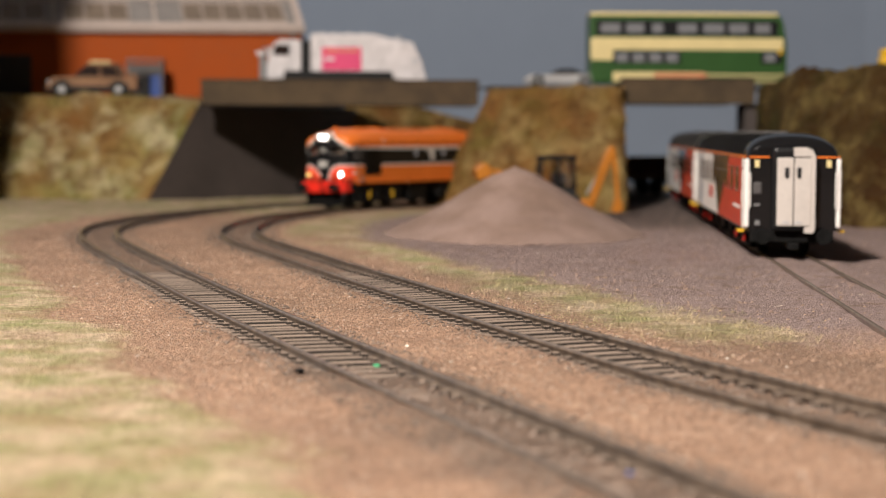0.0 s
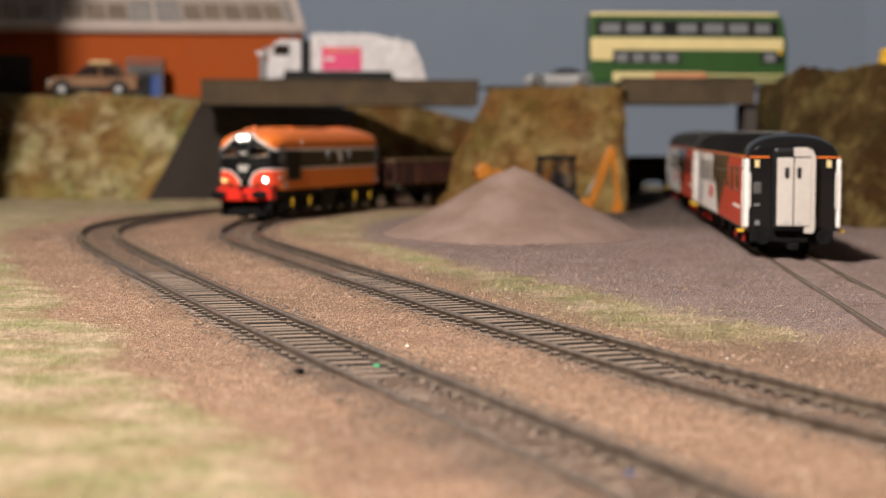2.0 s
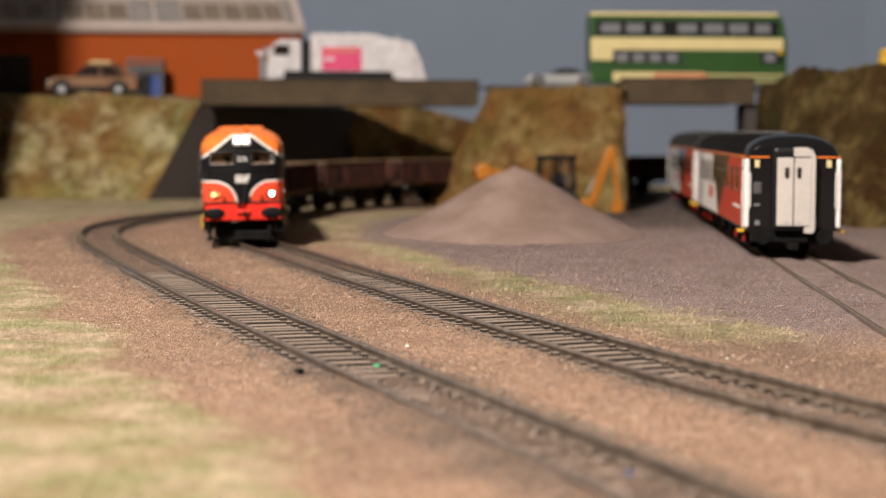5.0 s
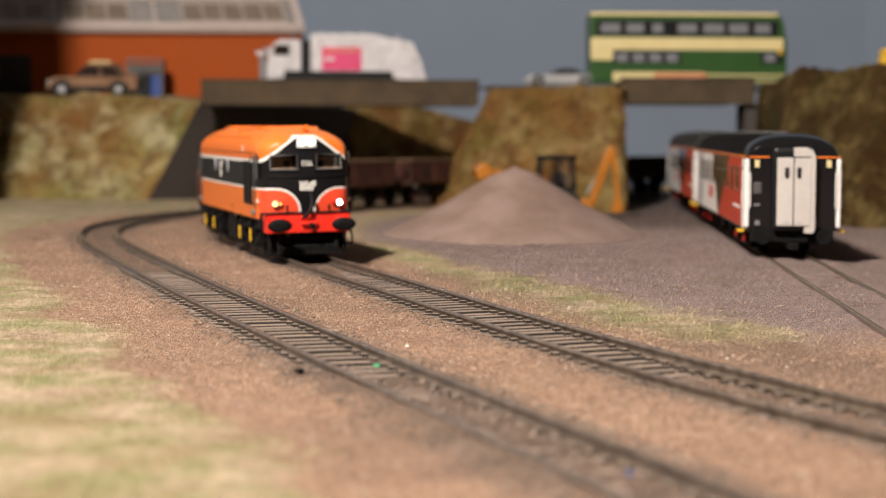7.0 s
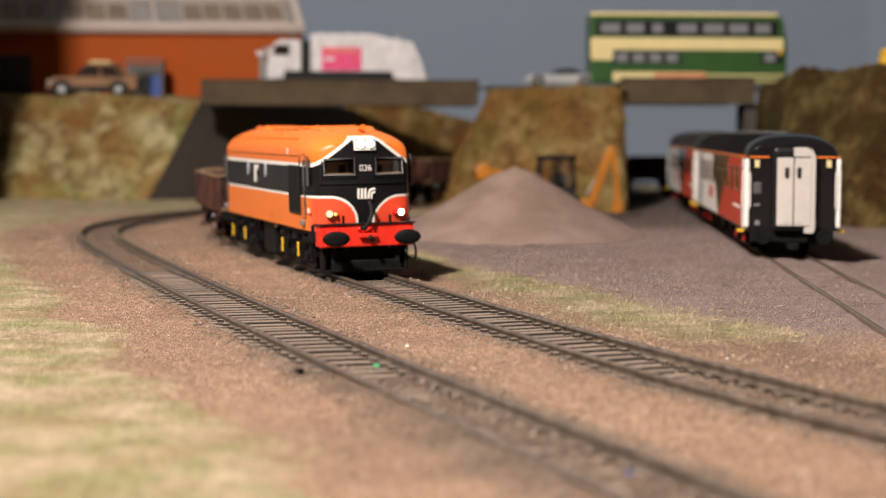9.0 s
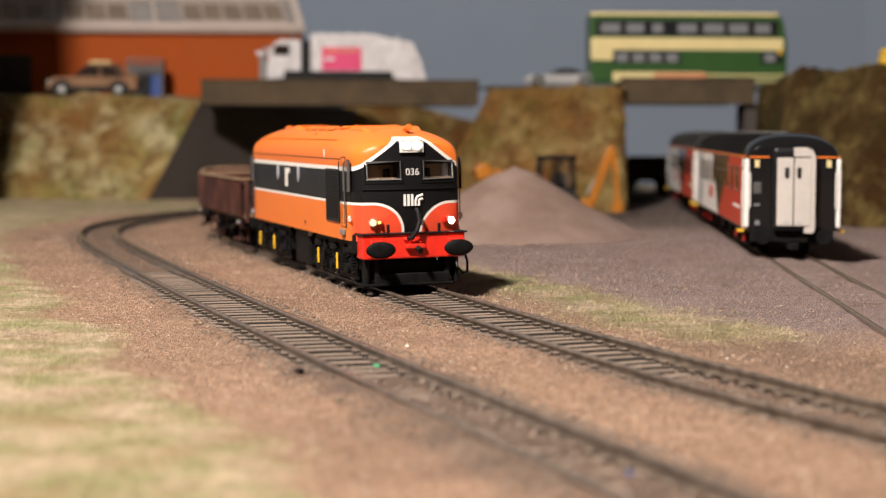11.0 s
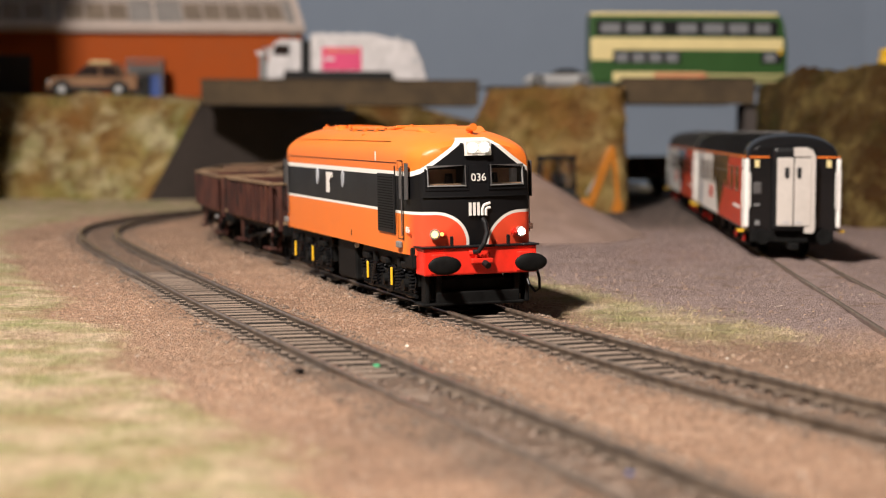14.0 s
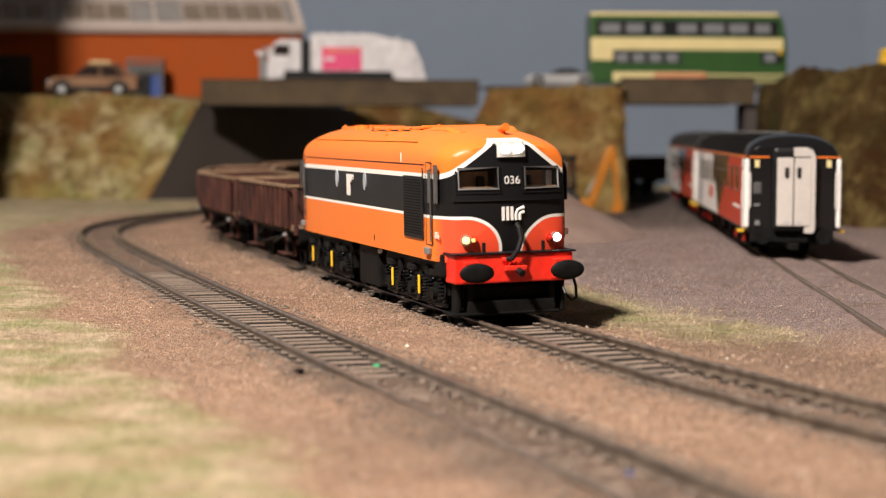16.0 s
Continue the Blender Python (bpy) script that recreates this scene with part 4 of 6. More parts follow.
def loco():
    t = thing("locomotive", Matrix.Identity(4), "orange and black model diesel locomotive with red nose and lit lamps", "model locomotive")
    body = part("body", body_bm(), M["livery"], t, "orange body with black waistband and white lines", True)
    # cab windows: openings cut into the nose, with the cab behind them
    for s in (-1, 1):
        corner = [(s * 0.0037, 0.0338), (s * 0.0133, 0.0338), (s * 0.0133, 0.0391 - 0.0009), (s * 0.0037, 0.0391 - 0.0002)]
        carve(body, corner, 0.0935, 0.1100)
        f = new("cab_window")
        f.parent = t
        y0, y1 = sorted((s * 0.0034, s * 0.0136))
        pane = part("pane", nose_panel(y0 + 0.0003, y1 - 0.0003, 0.0338, 0.0391, 0.0000, 0.0003, 0.0010), M["clear"], f, "clear cab window")
        pane.visible_shadow = False
        for ya, yb, za, zb in ((y0, y1, 0.0335, 0.0338), (y0, y1, 0.0391, 0.0393), (y0 + 0.0001, y0 + 0.00032, 0.0334, 0.0394), (y1 - 0.00032, y1 - 0.0001, 0.0334, 0.0394)):
            # lower and outer rims take a lighter grey, painting in caught light
            part("rim", nose_panel(ya, yb, za, zb, 0.00035, 0.0005, 0.0010 if zb > 0.038 else 0.0), M["grey"] if zb < 0.035 or abs(ya + yb) > 0.026 else M["smoke"], f, "thin window rim")
        for ya, yb, za, zb in ((y0 - 0.0006, y1 + 0.0006, 0.0324, 0.0329), (y0 - 0.0006, y0 - 0.0002, 0.0324, 0.0392), (y1 + 0.0002, y1 + 0.0006, 0.0324, 0.0392)):
            part("seal", nose_panel(ya, yb, za, zb, 0.00022, 0.0004, 0.0010 if zb > 0.038 else 0.0), M["gloss"], f, "black rubber seal")
        inside = part("cab_wall", one(box, 0.0936, 0.0940, y0 + 0.0004, y1 - 0.0004, 0.0339, 0.0379, 0.0), M["cabwall"], f, "brown cab lining")
        part("cab_floor", one(box, 0.0941, 0.0985, y0 + 0.0004, y1 - 0.0004, 0.03385, 0.0341), M["cabwall"], inside)
        part("seat_back", one(rod, (0.0956, s * 0.0064, 0.0341), (0.0956, s * 0.0064, 0.0368), 0.0013, 14, 0.0010), M["black"], inside, "dark seat back")
        # pale block at right stands in for the bright pane edge; red patch at left
        part("door_post", one(box, 0.0941, 0.0960, s * 0.0118 - 0.0004, s * 0.0126 + 0.0004, 0.0341, 0.0378), M["railred"] if s < 0 else M["coachgrey"], inside)
    part("window_ledge", nose_panel(-0.0150, 0.0150, 0.0306, 0.0309, 0.0005, 0.0004), M["black"], t, "thin ledge below the cab windows")
    # headlight box
    hb = part("headlight", nose_panel(-0.0036, 0.0036, 0.0416, 0.0457, 0.0009, 0.0022), M["white"], t, "white headlight housing")
    part("lamp_glass", nose_panel(-0.0031, 0.0031, 0.0421, 0.0453, 0.0011, 0.0004), M["housing"], hb, "faintly lit lamp glass")
    for y in (-0.0016, 0.0016):
        c, nrm = on_nose(y, 0.0437, 0.0013)
        part("lamp_lens", one(rod, c - nrm * 0.0008, c + nrm * 0.0004, 0.0012, 18), M["lamp"], hb, "glowing white lamp")
    # marker lamps
    for y, mat, lb in ((-0.0120, M["marker_warm"], "glowing warm marker lamp"), (0.0120, M["marker"], "glowing white marker lamp")):
        c, nrm = on_nose(y, 0.0208, 0.0)
        k = part("marker_lamp", one(rod, c - nrm * 0.0008, c + nrm * 0.0010, 0.0014, 20), M["steel"], t)
        part("lens", one(rod, c + nrm * 0.0004, c + nrm * 0.0014, 0.00115 if y > 0 else 0.00095, 18, 0.0009), mat, k, lb)
        c2, n2 = on_nose(y + 0.0018 if y < 0 else y - 0.0018, 0.0208, 0.0)
        part("tail_lens", one(rod, c2 - n2 * 0.0006, c2 + n2 * 0.0010, 0.0006, 14, 0.0005), M["amberlamp"] if y < 0 else M["red"], k, "small second lens")
        part("lamp_base", one(rod, c2 - n2 * 0.0006, c2 + n2 * 0.0004, 0.0010, 14), M["red"], k)
    # number and emblem
    c, nrm = on_nose(0.0, 0.0357, 0.0003)
    words("number", "036", 0.0029, M["white"], t, Matrix.Translation(c) @ pose(0, 0, 0, 90, 0, 90) @ pose(0, 0, 0, -4))
    em = new("emblem")
    em.parent = t
    for i in range(3):
        part("emblem_bar", nose_panel(-0.0030 + i * 0.00115, -0.0030 + i * 0.00115 + 0.00075, 0.0256, 0.0291, 0.00025, 0.0002, nu=2), M["white"], em)
    for i in range(2):
        pts = [on_nose(0.00075 + i * 0.0010, 0.0256, 0.0002)[0], on_nose(0.00075 + i * 0.0010, 0.0272, 0.0002)[0], on_nose(0.0012 + i * 0.0009, 0.0283 - i * 0.0008, 0.0002)[0], on_nose(0.0030, 0.0289 - i * 0.0012, 0.0002)[0]]
        part("emblem_bar", tube(pts, 0.00040, 6), M["white"], em)
    # buffer beam and what it carries
    bb = part("buffer_beam", one(box, 0.0950, 0.1030, -0.0160, 0.0160, 0.0098, 0.0172, 0.0004), M["red"], t, "red buffer beam")
    part("footplate", one(box, 0.0900, 0.1036, -0.0166, 0.0166, 0.0171, 0.0176, 0.0002), M["black"], t)
    for s in (-1, 1):
        b = part("buffer", one(rod, (0.1030, s * 0.0121, 0.0130), (0.1085, s * 0.0121, 0.0130), 0.0018, 16), M["black"], bb, "black oval buffer")
        bm = bmesh.new()
        bmesh.ops.create_uvsphere(bm, u_segments=24, v_segments=12, radius=1.0, matrix=Matrix.LocRotScale((0.1090, s * 0.0121, 0.0130), None, (0.0009, 0.0046, 0.0025)))
        part("buffer_head", bm, M["under"], b, smooth=True)
        part("buffer_block", one(box, 0.1028, 0.1050, s * 0.0121 - 0.0020, s * 0.0121 + 0.0020, 0.0104, 0.0156, 0.0003), M["red"], bb)
        part("bracket", one(box, 0.1020, 0.1030, s * 0.0080 - 0.0004, s * 0.0080 + 0.0004, 0.0172, 0.0202, 0.0002), M["black"], bb)
        if s > 0:
            part("air_hose", tube([(0.1020, s * 0.0128, 0.0100), (0.1045, s * 0.0132, 0.0065), (0.1052, s * 0.0146, 0.0047), (0.1048, s * 0.0160, 0.0054), (0.1040, s * 0.0163, 0.0080), (0.1030, s * 0.0160, 0.0104)], 0.00040), M["black"], bb)
    part("vacuum_hose", tube([(0.1034, -0.0022, 0.0158), (0.1046, -0.0012, 0.0160), (0.1052, 0.0002, 0.0182), (0.1050, 0.0012, 0.0210), (0.1042, 0.0010, 0.0236), (0.1028, 0.0008, 0.0246)], 0.00068), M["black"], bb, "black rubber hose")
    part("hose_tap", one(rod, (0.1032, -0.0034, 0.0157), (0.1036, -0.0014, 0.0157), 0.0006), M["red"], bb)
    cp = part("coupling", one(box, 0.1030, 0.1046, -0.0030, 0.0030, 0.0128, 0.0142, 0.0003), M["red"], bb)
    for dy in (-0.0016, 0.0, 0.0016):
        part("coupling_link", one(rod, (0.1036, dy, 0.0140), (0.1042, dy, 0.0150), 0.0003), M["red"], cp)
    part("hook", one(rod, (0.1040, 0.0006, 0.0130), (0.1062, 0.0010, 0.0122), 0.0009, 10), M["black"], cp)
    # underframe
    part("underframe", one(box, -0.062, 0.096, -0.0130, 0.0130, 0.0095, 0.0152, 0.0005), M["under"], t)
    part("nose_valance", one(box, 0.0880, 0.0960, -0.0170, 0.0170, 0.0110, 0.0172, 0.0006), M["under"], t)
    pl = part("guard_plate", one(box, 0.0955, 0.0975, -0.0125, 0.0125, 0.0030, 0.0084, 0.0004), M["under"], t)
    part("guard_bar", one(box, 0.0990, 0.1006, -0.0118, 0.0118, 0.0016, 0.0052, 0.0004), M["under"], pl)
    for y in (-0.0110, 0.0110):
        part("guard_post", one(box, 0.0986, 0.1004, y - 0.0008, y + 0.0008, 0.0050, 0.0099, 0.0003), M["under"], pl)
    for s in (-1, 1):
        part("guard_iron", one(box, 0.0960, 0.1000, s * 0.0142 - 0.0006, s * 0.0142 + 0.0006, 0.0016, 0.0104, 0.0003), M["under"], pl)
    part("guard_step", one(box, 0.0930, 0.1008, -0.0160, 0.0130, 0.0014, 0.0022, 0.0003), M["under"], pl)
    for s in (-1, 1):
        tank = part("fuel_tank", one(box, 0.0090, 0.0310, s * 0.0130 - 0.003, s * 0.0130 + 0.003, 0.0030, 0.0148, 0.0006), M["under"], t)
        part("tank_cap", one(rod, (0.0325, s * 0.0160, 0.0138), (0.0345, s * 0.0165, 0.0138), 0.0007), M["steel"], tank)
        part("air_tank", one(rod, (-0.012, s * 0.0120, 0.0115), (0.008, s * 0.0120, 0.0115), 0.0022, 14), M["under"], t)
    # bogies
    wheel = None
    for bx in (-0.0300, 0.0660):
        bg = new("bogie")
        bg.parent = t
        for s in (-1, 1):
            y = s * 0.0140
            out = [(bx - 0.0285, 0.0105), (bx - 0.026, 0.0140), (bx + 0.026, 0.0140), (bx + 0.0285, 0.0105), (bx + 0.0285, 0.0062), (bx + 0.022, 0.0058), (bx + 0.016, 0.0088), (bx + 0.010, 0.0088), (bx + 0.006, 0.0060), (bx - 0.006, 0.0060), (bx - 0.010, 0.0088), (bx - 0.016, 0.0088), (bx - 0.022, 0.0058), (bx - 0.0285, 0.0062)]
            part("bogie_frame", one(prism, out, y - 0.0007, y + 0.0007, 0.0002), M["under"], bg)
            for i, wx in enumerate((bx - 0.0205, bx, bx + 0.0205)):
                part("axle_box", one(box, wx - 0.0024, wx + 0.0024, y - 0.0004, y + s * 0.0024 + 0.0004, 0.0040, 0.0095, 0.0006), M["under"], bg)
                part("axle_cover", one(rod, (wx, y + s * 0.0020, 0.0062), (wx, y + s * 0.0032, 0.0062), 0.0017, 14), M["under"], bg)
                for k in (-1, 1):
                    part("coil_spring", helix(wx + k * 0.0046, y + s * 0.0016, 0.0046, 0.0104, 0.0011, 6, 0.00032), M["gloss"], bg, "black coil spring")
                plate = [(wx - 0.0056, 0.0112), (wx + 0.0056, 0.0112), (wx + 0.0062, 0.0072), (wx + 0.0048, 0.0042), (wx + 0.0022, 0.0030), (wx - 0.0022, 0.0030), (wx - 0.0048, 0.0042), (wx - 0.0062, 0.0072)]
                part("horn_plate", one(prism, plate, y + s * 0.0005 - 0.0005, y + s * 0.0005 + 0.0005, 0.0003), M["under"], bg, "rounded black axle guard")
                part("plate_rim", tube([(px, y + s * 0.0012, pz) for px, pz in plate[1:] + plate[:1]], 0.00035, 6), M["gloss"], bg)
                part("guide_cap", one(box, wx - 0.0030, wx + 0.0030, min(y, y + s * 0.0030), max(y, y + s * 0.0030), 0.0108, 0.0126, 0.0004), M["under"], bg)
            part("side_beam", one(prism, [(bx - 0.0300, 0.0122), (bx - 0.0270, 0.0152), (bx + 0.0260, 0.0152), (bx + 0.0300, 0.0120), (bx + 0.0285, 0.0108), (bx - 0.0285, 0.0108)], y + s * 0.0002 - 0.0012, y + s * 0.0002 + 0.0012, 0.0003), M["under"], bg)
            for wx in (bx - 0.0102, bx + 0.0102):
                part("brake_link", one(rod, (wx - 0.0014, y + s * 0.0030, 0.0040), (wx + 0.0016, y + s * 0.0030, 0.0104), 0.0007, 8), M["gloss"], bg)
            for wx in (bx - 0.0128, bx + 0.0128):
                part("coil_spring", helix(wx + 0.0021, y + s * 0.0024, 0.0044, 0.0100, 0.0012, 7, 0.00032), M["gloss"], bg, "black coil spring")
                part("yellow_bar", one(box, wx - 0.0004, wx + 0.0004, y + s * 0.0042 - 0.0003, y + s * 0.0042 + 0.0003, 0.0056, 0.0106, 0.0002), M["yellow"], bg, "yellow painted strap")
                part("hanger", one(box, wx - 0.0018, wx + 0.0018, y, y + s * 0.0022, 0.0102, 0.0132, 0.0004), M["under"], bg)
            part("brake_arm", one(rod, (bx - 0.027, y + s * 0.0012, 0.0035), (bx + 0.027, y + s * 0.0012, 0.0035), 0.0006, 8), M["under"], bg)
        for wx in (bx - 0.0205, bx, bx + 0.0205):
            for s in (-1, 1):
                at = Matrix.Translation((wx, s * 0.0086, 0.0064)) @ Matrix.Rotation(0 if s > 0 else math.pi, 4, "Z")
                if wheel is None:
                    wheel = part("wheel", wheel_bm(0.0064), M["under"], bg, "blackened steel wheel", at=at)
                else:
                    again(wheel, bg, at)
    # sides: grilles, doors, handrails, oval windows, emblems
    for s in (-1, 1):
        y = s * 0.0178
        g = part("side_grille", one(box, 0.0655, 0.0828, min(y, y + s * 0.0004) - 0.0001, max(y, y + s * 0.0004), 0.0202, 0.0366, 0.0002), M["black"], t, "black louvred radiator grille")
        for i in range(20):
            part("slat", one(box, 0.0668, 0.0815, min(y + s * 0.0003, y + s * 0.0007), max(y + s * 0.0003, y + s * 0.0007), 0.0214 + i * 0.00074, 0.0217 + i * 0.00074), M["under"], g)
        for x0, x1 in ((0.0850, 0.0900), (-0.0580, -0.0530)):
            d = new("cab_door")
            d.parent = t
            for xa, xb, za, zb in ((x0, x0 + 0.00022, 0.0190, 0.0405), (x1 - 0.00022, x1, 0.0190, 0.0405), (x0, x1, 0.0403, 0.0405), (x0, x1, 0.0190, 0.0192)):
                part("door_joint", one(box, xa, xb, y - 0.00006, y + 0.00006, za, zb), M["black"], d)
            for xr in (x0 - 0.0008, x1 + 0.0008):
                part("handrail", one(rod, (xr, y + s * 0.0006, 0.0200), (xr, y + s * 0.0006, 0.0390), 0.00018, 8), M["smoke"] if xr > x0 else M["black"], d)
            part("door_step", one(box, x0 + 0.0004, x1 - 0.0008, min(y, y + s * 0.0010), max(y, y + s * 0.0010), 0.0166, 0.0184, 0.0003), M["grey"], d, "pale step below the door")
        for x0, x1 in ((0.0866, 0.0886), (0.0920, 0.0948), (-0.0570, -0.0556), (-0.0606, -0.0592)):
            part("door_window", one(box, x0, x1, y * 0.995 - 0.0001, y * 0.995 + 0.0001 + s * 0.0001, 0.0300, 0.0398 if x1 > 0.09 else 0.0385, 0.0002), M["smoke"], t, "dark grey window strip")
        for x in (-0.0093, 0.0240):
            bm = bmesh.new()
            bmesh.ops.create_cone(bm, cap_ends=True, segments=24, radius1=1, radius2=1, depth=1, matrix=Matrix.Translation((x, y, 0.0338)) @ Matrix.Diagonal((0.0015, 0.0006, 0.0027, 1)) @ Matrix.Rotation(math.pi / 2, 4, "X"))
            part("oval_window", bm, M["coachgrey"], t, "pale grey oval window")
        part("side_emblem", one(prism, [(0.0024, 0.0290), (0.0066, 0.0290), (0.0068, 0.0318), (0.0078, 0.0330), (0.0106, 0.0338), (0.0106, 0.0354), (0.0024, 0.0354)], y - 0.00012, y + 0.00012), M["white"], t)
        for i in range(2):
            part("emblem_gap", one(rod, (0.0070 + i * 0.0012, y + s * 0.00014, 0.0324), (0.0104, y + s * 0.00014, 0.0345 - i * 0.0006), 0.0001, 6), M["black"], t)
        words("side_number", "036", 0.0024, M["white"], t, Matrix.Translation((0.0937, s * 0.01765, 0.0217)) @ pose(0, 0, 0, 90, 0, 0 if s < 0 else 180))
        part("gutter", one(box, -0.050, 0.084, y * 0.998 - 0.00012, y * 0.998 + 0.00012, 0.0396, 0.03985), M["wagon"], t)
        part("roof_notice", one(box, 0.0620, 0.0626, y - 0.0001, y + 0.0001, 0.0400, 0.0426), M["white"], t)
        part("arrow_mark", one(box, 0.0330, 0.0336, y - 0.0001, y + 0.0001, 0.0170, 0.0186), M["black"], t)
    # roof
    part("roof_hatch", one(box, 0.0060, 0.0440, -0.0100, 0.0100, 0.0472, 0.0494, 0.0006), M["orange"], t, "raised orange roof hatch")
    flap = part("hatch_flap", one(box, -0.0100, 0.0080, -0.0094, 0.0094, -0.0005, 0.0005, 0.0003), M["orange"], t, "tilted orange flap", at=pose(0.0470, 0, 0.0488, 0, -4, 0))
    part("flap_end", one(box, 0.0072, 0.0079, -0.0090, 0.0090, -0.0018, -0.0007), M["black"], flap)
    for y in (-0.0104, 0.0104):
        part("hatch_seam", one(rod, (0.0050, y, 0.0484), (0.0460, y, 0.0484), 0.00018, 6), M["black"], t)
    for x in (0.0055, 0.0450):
        part("hatch_seam", one(rod, (x, -0.0101, 0.0489), (x, 0.0101, 0.0489), 0.00016, 6), M["black"], t)
    for x in (0.0120, 0.0250, 0.0380):
        part("hatch_hinge", one(box, x - 0.0010, x + 0.0010, -0.0112, -0.0098, 0.0480, 0.0492, 0.0002), M["orange"], t)
    part("roof_panel", hull([(0.0590, 0.0085, 0.0470, 0.0488, 0.0006), (0.0640, 0.0098, 0.0470, 0.0495, 0.0008), (0.0780, 0.0098, 0.0470, 0.0494, 0.0008), (0.0850, 0.0085, 0.0460, 0.0480, 0.0006)]), M["orange"], t)
    part("fan_cover", one(box, -0.040, -0.022, -0.0085, 0.0085, 0.0478, 0.0496, 0.0006), M["orange"], t)
    part("fan_ring", one(rod, (-0.031, 0, 0.0490), (-0.031, 0, 0.0499), 0.0062, 28), M["orange"], t)
    for x, y in ((0.0600, -0.006), (0.0005, -0.0090), (-0.052, -0.004), (0.0500, -0.0125), (0.0330, -0.0135)):
        part("roof_lug", one(rod, (x, y, 0.0455), (x, y, 0.0501 if abs(y) < 0.01 else 0.0474), 0.0005, 10), M["orange"], t)
    part("roof_vent", one(rod, (-0.0130, -0.0080, 0.0470), (-0.0130, -0.0080, 0.0500), 0.0022, 16, 0.0016), M["orange"], t, "round orange roof vent")
    for s in (-1, 1):
        part("roof_seam", one(rod, (-0.045, s * 0.0158, 0.04555), (0.072, s * 0.0158, 0.04555), 0.00012, 6), M["amber"], t)
    hn = part("horn", one(rod, (0.0885, 0.0015, 0.0486), (0.0918, 0.0022, 0.0492), 0.0006, 12, 0.0011), M["orange"], t, "orange roof horn")
    part("horn_bracket", one(rod, (0.0895, 0.0022, 0.0465), (0.0895, 0.0022, 0.0488), 0.0006), M["orange"], hn)
    return t


LOCO = loco()


# ---- wagons ----
WAGON_L, WAGON_W = 0.0980, 0.0170


